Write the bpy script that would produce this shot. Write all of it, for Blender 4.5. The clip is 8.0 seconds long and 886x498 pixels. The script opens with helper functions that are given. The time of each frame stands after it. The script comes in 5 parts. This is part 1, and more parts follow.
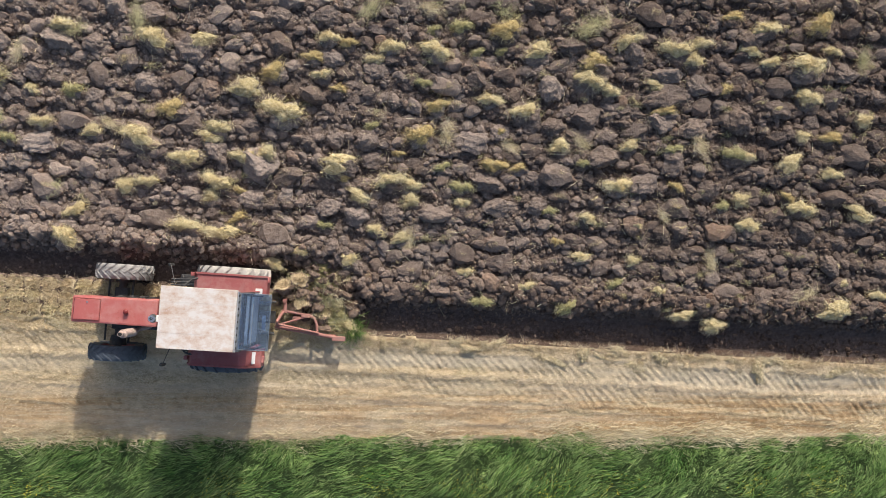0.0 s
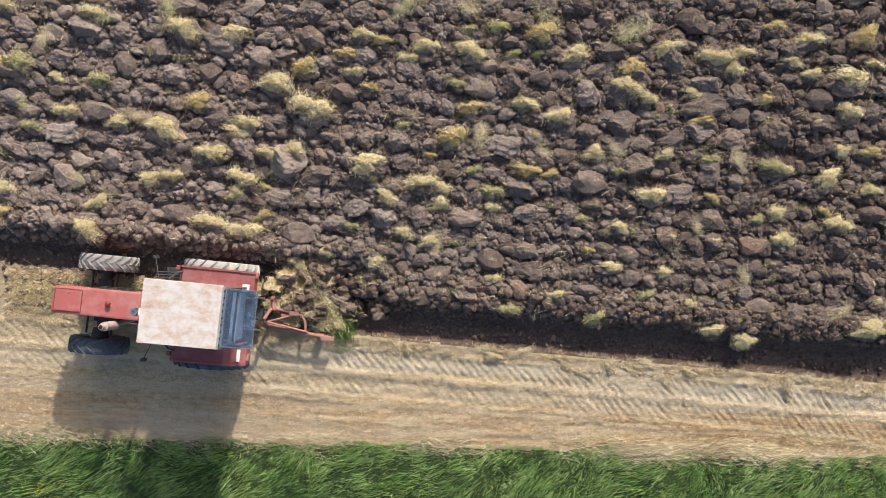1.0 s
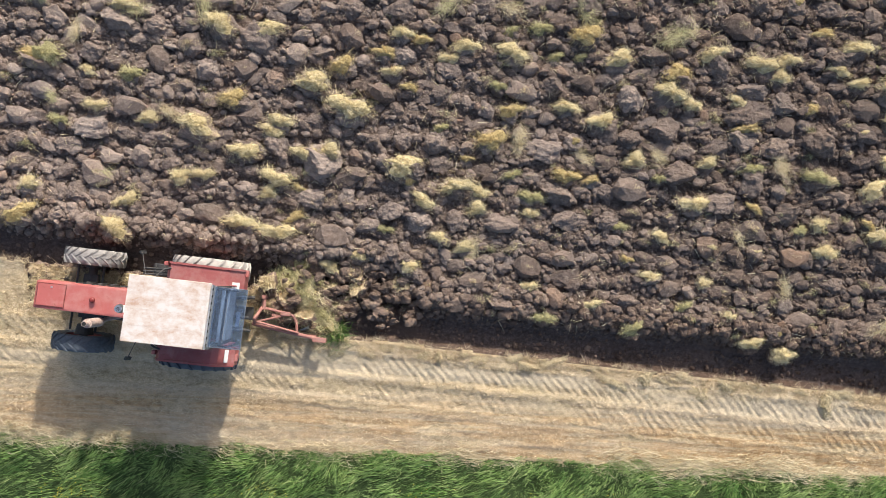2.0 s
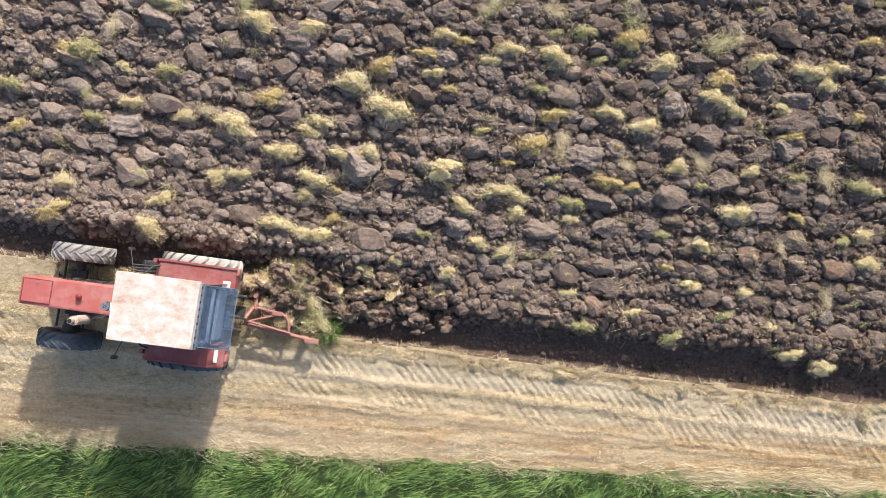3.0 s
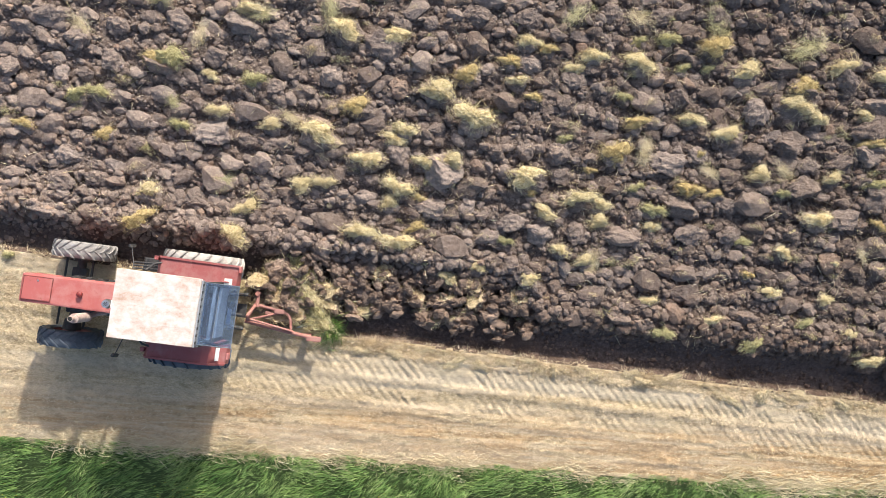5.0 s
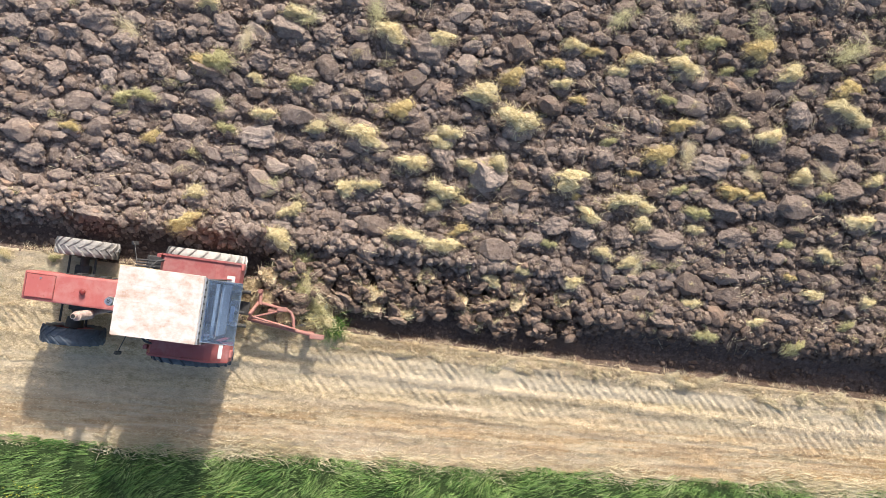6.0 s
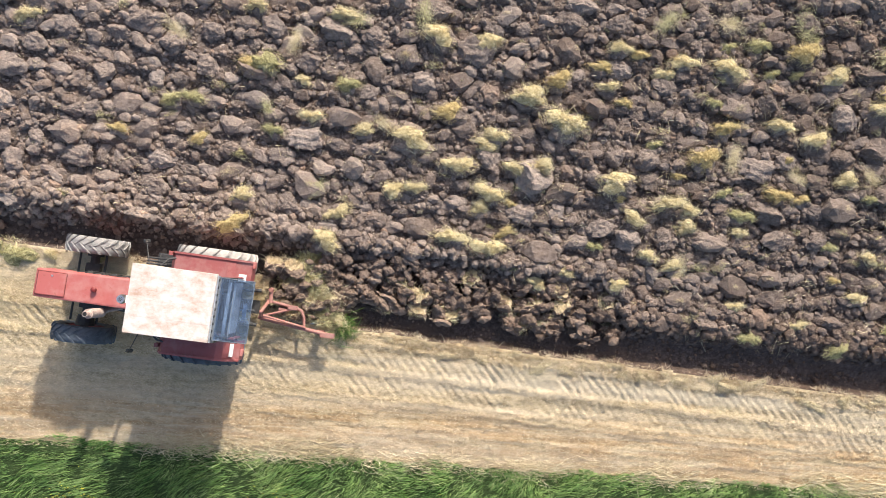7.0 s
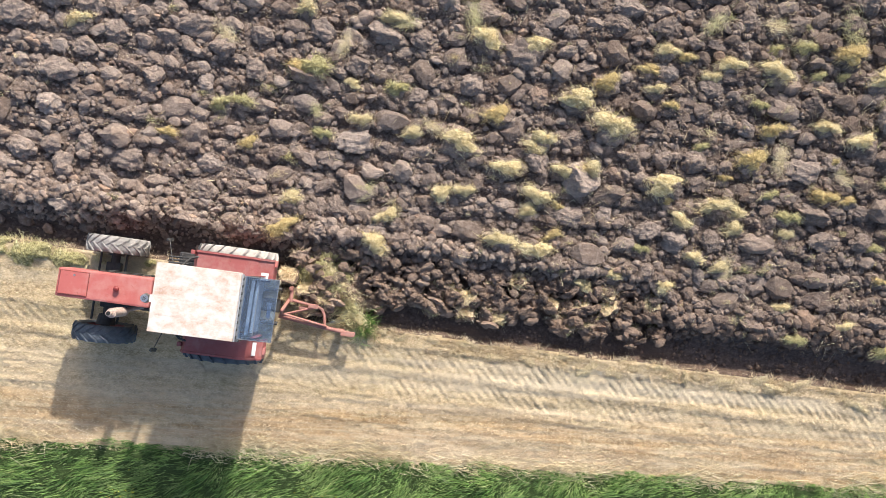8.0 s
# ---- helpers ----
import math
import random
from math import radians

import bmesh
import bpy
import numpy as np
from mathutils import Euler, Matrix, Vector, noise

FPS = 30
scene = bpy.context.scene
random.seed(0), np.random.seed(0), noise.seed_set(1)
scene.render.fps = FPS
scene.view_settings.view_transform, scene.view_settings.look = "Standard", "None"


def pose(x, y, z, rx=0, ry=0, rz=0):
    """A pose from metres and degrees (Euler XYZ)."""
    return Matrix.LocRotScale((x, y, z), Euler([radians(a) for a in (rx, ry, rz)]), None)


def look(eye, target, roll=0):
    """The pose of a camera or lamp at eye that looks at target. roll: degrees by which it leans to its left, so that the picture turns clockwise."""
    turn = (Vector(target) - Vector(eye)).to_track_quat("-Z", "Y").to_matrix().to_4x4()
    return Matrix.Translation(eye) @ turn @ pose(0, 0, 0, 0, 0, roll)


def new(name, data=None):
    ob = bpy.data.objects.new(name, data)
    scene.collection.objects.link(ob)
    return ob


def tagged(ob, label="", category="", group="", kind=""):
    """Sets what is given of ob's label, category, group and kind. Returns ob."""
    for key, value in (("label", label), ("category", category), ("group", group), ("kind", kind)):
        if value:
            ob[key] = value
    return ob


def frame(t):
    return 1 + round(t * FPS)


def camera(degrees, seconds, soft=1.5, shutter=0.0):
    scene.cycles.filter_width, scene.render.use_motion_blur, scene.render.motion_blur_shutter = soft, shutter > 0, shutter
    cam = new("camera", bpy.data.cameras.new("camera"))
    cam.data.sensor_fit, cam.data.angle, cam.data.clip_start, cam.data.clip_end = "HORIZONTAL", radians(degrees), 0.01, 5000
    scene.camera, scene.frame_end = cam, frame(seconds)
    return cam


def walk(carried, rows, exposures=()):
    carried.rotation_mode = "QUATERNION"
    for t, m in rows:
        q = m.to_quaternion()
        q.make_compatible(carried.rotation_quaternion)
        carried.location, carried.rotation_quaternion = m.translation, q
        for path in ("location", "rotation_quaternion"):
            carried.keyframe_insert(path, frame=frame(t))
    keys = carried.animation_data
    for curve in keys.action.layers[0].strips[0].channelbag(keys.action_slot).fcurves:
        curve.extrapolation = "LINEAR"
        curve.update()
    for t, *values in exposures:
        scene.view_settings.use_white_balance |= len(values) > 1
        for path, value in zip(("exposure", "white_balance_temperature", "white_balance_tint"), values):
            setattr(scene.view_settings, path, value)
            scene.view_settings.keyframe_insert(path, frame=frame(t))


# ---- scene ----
cam = camera(67.2, 8.0, 0.5, 0.4)
PATH = [
    (0, (-0.759, 1.194, 13.514), (-0.649, 1.007, 11.526), -209.7),
    (0.5, (-1.032, 1.196, 13.34), (-0.92, 1.012, 11.352), -209.8),
    (1, (-1.31, 1.211, 13.172), (-1.199, 1.028, 11.183), -208.7),
    (1.5, (-1.665, 1.201, 12.992), (-1.55, 1.024, 11.004), -209.9),
    (3, (-2.758, 1.253, 12.547), (-2.636, 1.074, 10.558), -209.6),
    (3.5, (-3.128, 1.235, 12.519), (-3.008, 1.061, 10.53), -210.0),
    (4, (-3.515, 1.247, 12.494), (-3.395, 1.072, 10.505), -210.0),
    (4.5, (-3.883, 1.257, 12.467), (-3.765, 1.08, 10.478), -209.1),
    (6, (-5.065, 1.263, 12.432), (-4.951, 1.082, 10.443), -207.6),
    (6.5, (-5.491, 1.231, 12.413), (-5.375, 1.052, 10.424), -208.3),
    (7, (-5.898, 1.223, 12.402), (-5.785, 1.044, 10.414), -207.5),
    (7.5, (-6.36, 1.213, 12.382), (-6.243, 1.033, 10.394), -208.4),
    (8, (-6.798, 1.225, 12.367), (-6.683, 1.042, 10.379), -207.6),
]
walk(cam, [(t, look(eye, target, roll)) for t, eye, target, roll in PATH], [(0.0, 0.30), (1.0, 0.40), (3.0, 0.68), (4.5, 0.75), (8.0, 0.78)])

# ---- world, sun, exposure ----
SUN_TO = Vector((0.27, 1.0, 0.52)).normalized()
w = bpy.data.worlds.new("sky")
scene.world = w
w.use_nodes = True
wn = w.node_tree
sky = wn.nodes.new("ShaderNodeTexSky")
sky.sky_type = "NISHITA"
sky.sun_disc = False
sky.sun_elevation = math.asin(SUN_TO.z)
sky.sun_rotation = math.atan2(SUN_TO.x, SUN_TO.y)
sky.air_density, sky.dust_density, sky.ozone_density = 0.9, 3.0, 1.0
wn.nodes["Background"].inputs["Strength"].default_value = 0.138
wn.links.new(sky.outputs[0], wn.nodes["Background"].inputs["Color"])
sun = new("sun", bpy.data.lights.new("sun", "SUN"))
sun.data.energy, sun.data.angle, sun.data.color = 3.3, radians(1.5), (1.0, 0.95, 0.87)
sun.matrix_world = look(SUN_TO * 60, (0, 0, 0))

# ---- materials ----


class Mat:
    """A node material that is put together step by step."""

    def __init__(self, name, rough=0.8, metal=0.0, spec=0.5):
        self.m = bpy.data.materials.new(name)
        self.m.use_nodes = True
        self.t = self.m.node_tree
        self.b = self.t.nodes["Principled BSDF"]
        self.b.inputs["Roughness"].default_value = rough
        self.b.inputs["Metallic"].default_value = metal
        self.b.inputs["Specular IOR Level"].default_value = spec
        self.co = self.t.nodes.new("ShaderNodeTexCoord").outputs["Object"]

    def node(self, kind, **inputs):
        n = self.t.nodes.new(kind)
        for k, v in inputs.items():
            n.inputs[k.replace("_", " ")].default_value = v
        return n

    def link(self, a, b):
        self.t.links.new(a, b)

    def noise(self, scale, detail=5, rough=0.6, stretch=None):
        n = self.node("ShaderNodeTexNoise", Scale=scale, Detail=detail, Roughness=rough)
        src = self.co
        if stretch:
            mp = self.node("ShaderNodeMapping")
            mp.inputs["Scale"].default_value = stretch
            self.link(src, mp.inputs[0])
            src = mp.outputs[0]
        self.link(src, n.inputs["Vector"])
        return n.outputs["Fac"]

    def ramp(self, fac, *stops):
        r = self.node("ShaderNodeValToRGB")
        while len(r.color_ramp.elements) < len(stops):
            r.color_ramp.elements.new(0.5)
        for e, (p, c) in zip(r.color_ramp.elements, stops):
            e.position, e.color = p, (*c, 1)
        self.link(fac, r.inputs[0])
        return r.outputs["Color"]

    def mix(self, fac, a, b, how="MIX"):
        n = self.node("ShaderNodeMix")
        n.data_type, n.blend_type = "RGBA", how
        for v, i in ((fac, 0), (a, 6), (b, 7)):
            if isinstance(v, (int, float)):
                n.inputs[i].default_value = v
            elif isinstance(v, tuple):
                n.inputs[i].default_value = (*v, 1)
            else:
                self.link(v, n.inputs[i])
        return n.outputs[2]

    def color(self, c):
        if isinstance(c, tuple):
            self.b.inputs["Base Color"].default_value = (*c, 1)
        else:
            self.link(c, self.b.inputs["Base Color"])
        return self

    def bump(self, fac, dist, strength=1.0):
        n = self.node("ShaderNodeBump", Strength=strength, Distance=dist)
        self.link(fac, n.inputs["Height"])
        self.link(n.outputs[0], self.b.inputs["Normal"])
        return self

    def island(self):
        return self.node("ShaderNodeNewGeometry").outputs["Random Per Island"]

    def each(self):
        return self.node("ShaderNodeObjectInfo").outputs["Random"]


def soil_material(name, who):
    """Dry clay: who says how single pieces differ ("each" object, "island" of a mesh, "fresh" from the plough, or the "ground")."""
    m = Mat(name, 0.95, 0, 0.2)
    single = who in ("each", "fresh")
    c = m.ramp(m.noise(7 if single else 16, 10, 0.72), (0.34, (0.095, 0.073, 0.063)), (0.50, (0.20, 0.164, 0.147)), (0.66, (0.335, 0.285, 0.255)))
    c = m.mix(m.ramp(m.noise(1.6, 5, 0.65), (0.46, (0, 0, 0)), (0.72, (0.55, 0.55, 0.55))), c, (0.235, 0.165, 0.125))
    c = m.mix(m.ramp(m.noise(3.5 if single else 8, 9, 0.75), (0.55, (0, 0, 0)), (0.68, (0.55, 0.55, 0.55))), c, (0.40, 0.345, 0.30))
    c = m.mix(m.ramp(m.noise(40 if single else 60, 5, 0.7), (0.56, (0, 0, 0)), (0.70, (0.6, 0.6, 0.6))), c, (0.085, 0.064, 0.055))
    if who == "island":
        c = m.mix(0.45, c, m.ramp(m.island(), (0, (0.10, 0.076, 0.066)), (0.5, (0.20, 0.162, 0.145)), (0.92, (0.37, 0.315, 0.285)), (1, (0.34, 0.22, 0.15))))
    elif who == "each":
        c = m.mix(0.40, c, m.ramp(m.each(), (0, (0.14, 0.112, 0.100)), (0.5, (0.25, 0.208, 0.188)), (0.9, (0.40, 0.345, 0.315)), (1, (0.34, 0.235, 0.17))))
    elif who == "fresh":
        c = m.mix(0.4, c, m.ramp(m.each(), (0, (0.14, 0.100, 0.080)), (0.6, (0.25, 0.188, 0.155)), (1, (0.38, 0.30, 0.25))))
    # shade in the gaps and sun on the clods are put into these tones
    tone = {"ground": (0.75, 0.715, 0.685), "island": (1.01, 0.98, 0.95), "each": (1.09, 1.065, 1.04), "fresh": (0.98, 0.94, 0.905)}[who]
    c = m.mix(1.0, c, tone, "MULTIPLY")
    # the soil is paler towards -x and darker towards +x
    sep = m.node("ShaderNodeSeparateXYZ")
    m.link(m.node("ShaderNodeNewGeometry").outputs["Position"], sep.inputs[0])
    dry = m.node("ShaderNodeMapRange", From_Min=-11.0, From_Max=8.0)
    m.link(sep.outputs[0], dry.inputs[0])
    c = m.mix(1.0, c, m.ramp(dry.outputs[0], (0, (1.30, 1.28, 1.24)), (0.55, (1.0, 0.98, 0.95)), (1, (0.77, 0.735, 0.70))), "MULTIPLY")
    # and darker and browner beside the furrow, least so on fresh pieces
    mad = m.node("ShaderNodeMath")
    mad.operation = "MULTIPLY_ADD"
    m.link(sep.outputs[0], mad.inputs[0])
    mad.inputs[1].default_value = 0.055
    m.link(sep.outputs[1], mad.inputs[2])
    by_furrow = m.node("ShaderNodeMapRange", From_Min=-1.25, From_Max=-0.45)
    m.link(mad.outputs[0], by_furrow.inputs[0])
    c = m.mix(1.0, c, m.ramp(by_furrow.outputs[0], (0, (0.95, 0.92, 0.88) if who == "fresh" else (0.82, 0.75, 0.70)), (1, (1, 1, 1))), "MULTIPLY")
    return m.color(c).bump(m.noise(9 if single else 22, 11, 0.74), 0.055 if single else 0.045, 1.0).m


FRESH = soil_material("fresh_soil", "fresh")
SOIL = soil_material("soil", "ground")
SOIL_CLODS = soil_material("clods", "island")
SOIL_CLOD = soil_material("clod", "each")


def shaded_damp_material():
    # damp furrow floor, with the ridge's shade put into its dark colour
    m = Mat("shaded_damp_soil", 0.8, 0, 0.3)
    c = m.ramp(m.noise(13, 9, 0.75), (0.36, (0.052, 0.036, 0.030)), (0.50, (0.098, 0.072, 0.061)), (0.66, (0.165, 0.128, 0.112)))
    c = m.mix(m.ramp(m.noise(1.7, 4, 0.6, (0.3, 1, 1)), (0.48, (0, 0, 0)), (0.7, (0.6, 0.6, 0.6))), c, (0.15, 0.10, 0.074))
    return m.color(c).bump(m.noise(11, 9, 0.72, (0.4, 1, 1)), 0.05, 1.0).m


SHADED_DAMP = shaded_damp_material()


def stubble_material():
    m = Mat("stubble", 0.9, 0, 0.3)
    fine = m.noise(48, 8, 0.8, (0.6, 1, 1))
    c = m.ramp(fine, (0.35, (0.34, 0.25, 0.145)), (0.48, (0.62, 0.485, 0.30)), (0.61, (0.86, 0.72, 0.50)))
    band = m.noise(2.6, 5, 0.65, (0.05, 1, 1))
    c = m.mix(m.ramp(band, (0.4, (0, 0, 0)), (0.62, (0.7, 0.7, 0.7))), c, (0.60, 0.485, 0.32))
    patch = m.noise(1.5, 6, 0.7, (0.5, 1, 1))
    c = m.mix(m.ramp(patch, (0.5, (0, 0, 0)), (0.75, (0.5, 0.5, 0.5))), c, (0.47, 0.40, 0.205))
    # towards the verge rusty soil shows between the drilled rows
    sep = m.node("ShaderNodeSeparateXYZ")
    m.link(m.co, sep.inputs[0])
    bare = m.node("ShaderNodeMapRange", From_Min=-2.75, From_Max=-3.35)
    m.link(sep.outputs[1], bare.inputs[0])
    rows = m.noise(5.5, 6, 0.72, (0.11, 1, 1))
    c = m.mix(m.mix(1.0, bare.outputs[0], m.ramp(rows, (0.44, (0, 0, 0)), (0.54, (0.9, 0.9, 0.9))), "MULTIPLY"), c, (0.52, 0.34, 0.175))
    clump = m.noise(9, 6, 0.75, (0.55, 1, 1))
    c = m.mix(1.0, c, m.ramp(clump, (0.36, (0.64, 0.59, 0.52)), (0.5, (0.96, 0.95, 0.94)), (0.62, (1.1, 1.1, 1.08))), "MULTIPLY")
    # wheel lanes where the straw is worn off and grey dust lies
    lane = m.noise(1.4, 4, 0.6, (0.04, 1, 1))
    c = m.mix(m.ramp(lane, (0.44, (0, 0, 0)), (0.6, (0.5, 0.5, 0.5))), c, (0.74, 0.65, 0.51))
    return m.color(c).bump(m.noise(34, 9, 0.8), 0.035, 1.0).m


STUBBLE = stubble_material()


def turf_material():
    m = Mat("turf", 0.9, 0, 0.2)
    c = m.ramp(m.noise(24, 6, 0.7), (0.3, (0.02, 0.035, 0.012)), (0.7, (0.07, 0.11, 0.035)))
    return m.color(c).bump(m.noise(30, 6, 0.7), 0.05).m


TURF = turf_material()


def blade_material(name, *stops, rough=0.6, thin=0.25):
    m = Mat(name, rough, 0, 0.3)
    c = m.ramp(m.island(), *stops)
    c = m.mix(0.35, c, m.ramp(m.noise(0.9, 4), (0.3, stops[0][1]), (0.7, stops[-1][1])))
    m.color(c)
    tr = m.node("ShaderNodeBsdfTranslucent")
    m.link(c, tr.inputs[0])
    mx = m.node("ShaderNodeMixShader")
    mx.inputs[0].default_value = thin
    m.link(m.b.outputs[0], mx.inputs[1])
    m.link(tr.outputs[0], mx.inputs[2])
    m.link(mx.outputs[0], m.t.nodes["Material Output"].inputs[0])
    return m.m


GRASS = blade_material("grass", (0, (0.022, 0.085, 0.021)), (0.4, (0.115, 0.30, 0.058)), (0.85, (0.33, 0.54, 0.13)), (1, (0.64, 0.71, 0.35)), thin=0.4)
DRY_GRASS = blade_material("dry_grass", (0, (0.46, 0.37, 0.21)), (0.5, (0.74, 0.65, 0.44)), (1, (0.88, 0.81, 0.62)))
STRAW = blade_material("straw", (0, (0.46, 0.345, 0.195)), (0.5, (0.70, 0.56, 0.35)), (1, (0.90, 0.80, 0.61)), thin=0.15)
TUFT_STRAW = blade_material("tuft_straw", (0, (0.46, 0.355, 0.17)), (0.5, (0.82, 0.69, 0.39)), (1, (0.95, 0.88, 0.66)), thin=0.15)
TUFT_GOLD = blade_material("tuft_gold", (0, (0.38, 0.27, 0.10)), (0.5, (0.72, 0.565, 0.26)), (1, (0.90, 0.79, 0.50)), thin=0.15)
TUFT_GREEN = blade_material("tuft_green", (0, (0.30, 0.28, 0.115)), (0.5, (0.64, 0.58, 0.28)), (1, (0.88, 0.82, 0.54)), thin=0.15)
WEED = blade_material("weed", (0, (0.035, 0.11, 0.02)), (0.6, (0.08, 0.22, 0.04)), (1, (0.30, 0.36, 0.10)))
FLOWER = blade_material("flower", (0, (0.62, 0.52, 0.03)), (1, (0.75, 0.66, 0.08)))


def paint(name, base, dust, rough=0.45, amount=0.5, spots=None):
    m = Mat(name, rough, 0, 0.5)
    c = m.mix(m.ramp(m.noise(3.2, 7, 0.7), (0.45, (0, 0, 0)), (0.75, (amount, amount, amount))), base, dust)
    if spots:
        c = m.mix(m.ramp(m.noise(11, 8, 0.75), (0.6, (0, 0, 0)), (0.68, (0.8, 0.8, 0.8))), c, spots)
    m.color(c)
    r = m.ramp(m.noise(7, 5), (0.3, (rough - 0.12,) * 3), (0.7, (rough + 0.25,) * 3))
    m.link(r, m.b.inputs["Roughness"])
    return m.bump(m.noise(120, 3), 0.001, 0.4).m


RED = paint("red_paint", (0.40, 0.108, 0.098), (0.47, 0.255, 0.23), 0.5, 0.8, (0.27, 0.075, 0.058))
RED_OLD = paint("faded_red_paint", (0.295, 0.080, 0.076), (0.37, 0.205, 0.19), 0.55, 0.75, (0.20, 0.07, 0.05))
PLOUGH_RED = paint("worn_red_paint", (0.32, 0.14, 0.115), (0.38, 0.24, 0.20), 0.65, 0.8, (0.22, 0.10, 0.06))
CAP_RED = paint("dark_red_paint", (0.20, 0.028, 0.026), (0.25, 0.07, 0.06), 0.35)
SEAM = paint("red_shadow_gap", (0.16, 0.035, 0.03), (0.22, 0.07, 0.06), 0.6)
WHITE = paint("white_paint", (0.75, 0.73, 0.70), (0.55, 0.5, 0.45), 0.5, 0.4)


def roof_material():
    m = Mat("roof_paint", 0.55, 0, 0.4)
    big = m.noise(3.6, 7, 0.7, (1.0, 1.3, 1))
    c = m.ramp(big, (0.42, (0.62, 0.585, 0.56)), (0.54, (0.55, 0.455, 0.395)), (0.68, (0.43, 0.28, 0.205)))
    c = m.mix(m.ramp(m.noise(14, 7, 0.75, (0.6, 1.2, 1)), (0.5, (0, 0, 0)), (0.72, (0.6, 0.6, 0.6))), c, (0.61, 0.585, 0.56))
    c = m.mix(m.ramp(m.noise(30, 8, 0.8), (0.64, (0, 0, 0)), (0.74, (0.45, 0.45, 0.45))), c, (0.27, 0.13, 0.08))
    return m.color(c).bump(m.noise(50, 4), 0.002, 0.5).m


ROOF = roof_material()


def plain(name, a, b, rough, metal=0.0, scale=12.0, bump=0.004):
    m = Mat(name, rough, metal)
    return m.color(m.ramp(m.noise(scale, 6, 0.7), (0.3, a), (0.7, b))).bump(m.noise(scale * 4, 4), bump, 0.6).m


# tyre rubber in copies, with sunlight or bluish shade put into the colour
RUBBER = plain("sunlit_dusty_rubber", (0.17, 0.162, 0.155), (0.34, 0.325, 0.31), 0.85, 0, 9)
SHADED_RUBBER = plain("shaded_rubber", (0.040, 0.052, 0.068), (0.10, 0.118, 0.145), 0.7, 0, 9)
SUNLIT_RUBBER = plain("sunlit_rubber", (0.30, 0.28, 0.26), (0.44, 0.415, 0.385), 0.85, 0, 9)
IRON = plain("greasy_iron", (0.025, 0.026, 0.03), (0.075, 0.07, 0.065), 0.6, 0.2, 14)
STEEL = plain("scoured_steel", (0.35, 0.34, 0.33), (0.55, 0.54, 0.52), 0.3, 1.0, 20, 0.001)
CHROME = plain("chrome", (0.6, 0.6, 0.6), (0.8, 0.8, 0.8), 0.4, 1.0, 20, 0.0005)
GREY = plain("grey_paint", (0.22, 0.23, 0.25), (0.36, 0.37, 0.39), 0.5, 0, 10)
EXHAUST = plain("rusted_exhaust", (0.36, 0.25, 0.21), (0.60, 0.50, 0.45), 0.75, 0.1, 18)
SOOT = plain("soot", (0.01, 0.01, 0.01), (0.02, 0.02, 0.02), 0.9)
FRAME = plain("blue_grey_frame", (0.12, 0.145, 0.18), (0.20, 0.23, 0.27), 0.4, 0.3, 10, 0.001)
SEAT = plain("black_vinyl", (0.03, 0.03, 0.035), (0.06, 0.06, 0.07), 0.5)


def glass_material():
    m = Mat("window_glass", 0.06)
    m.color((0.44, 0.61, 0.86))
    m.b.inputs["Transmission Weight"].default_value = 1.0
    m.b.inputs["IOR"].default_value = 1.45
    d = m.node("ShaderNodeBsdfDiffuse")
    d.inputs[0].default_value = (0.40, 0.52, 0.70, 1)
    mx = m.node("ShaderNodeMixShader")
    m.link(m.ramp(m.noise(5, 6, 0.7), (0.3, (0.03, 0.03, 0.03)), (0.75, (0.16, 0.16, 0.16))), mx.inputs[0])
    m.link(m.b.outputs[0], mx.inputs[1])
    m.link(d.outputs[0], mx.inputs[2])
    m.link(mx.outputs[0], m.t.nodes["Material Output"].inputs[0])
    return m.m


GLASS = glass_material()

# ---- mesh helpers ----


def part(name, bm, material, parent=None, label="", smooth=False):
    """Links a bmesh as one mesh object, under a thing or a part."""
    me = bpy.data.meshes.new(name)
    if smooth:
        for f in bm.faces:
            f.smooth = True
    bm.to_mesh(me)
    bm.free()
    for mt in material if isinstance(material, tuple) else (material,):
        me.materials.append(mt)
    ob = new(name, me)
    ob.parent = parent
    return tagged(ob, label) if label else ob


def sheet(name, verts, faces, material, parent=None, smooth=False, slots=None):
    """Links numpy arrays of vertices and equal-sided faces as one mesh object."""
    me = bpy.data.meshes.new(name)
    verts, faces = np.asarray(verts, np.float32), np.asarray(faces, np.int32)
    n, k = faces.shape
    me.vertices.add(len(verts))
    me.vertices.foreach_set("co", verts.ravel())
    me.loops.add(n * k)
    me.loops.foreach_set("vertex_index", faces.ravel())
    me.polygons.add(n)
    me.polygons.foreach_set("loop_start", np.arange(0, n * k, k, dtype=np.int32))
    me.polygons.foreach_set("loop_total", np.full(n, k, np.int32))
    for mt in material if isinstance(material, tuple) else (material,):
        me.materials.append(mt)
    if slots is not None:
        me.polygons.foreach_set("material_index", np.asarray(slots, np.int32))
    me.polygons.foreach_set("use_smooth", np.full(n, smooth, bool))
    me.update()
    me.validate()
    ob = new(name, me)
    ob.parent = parent
    return ob


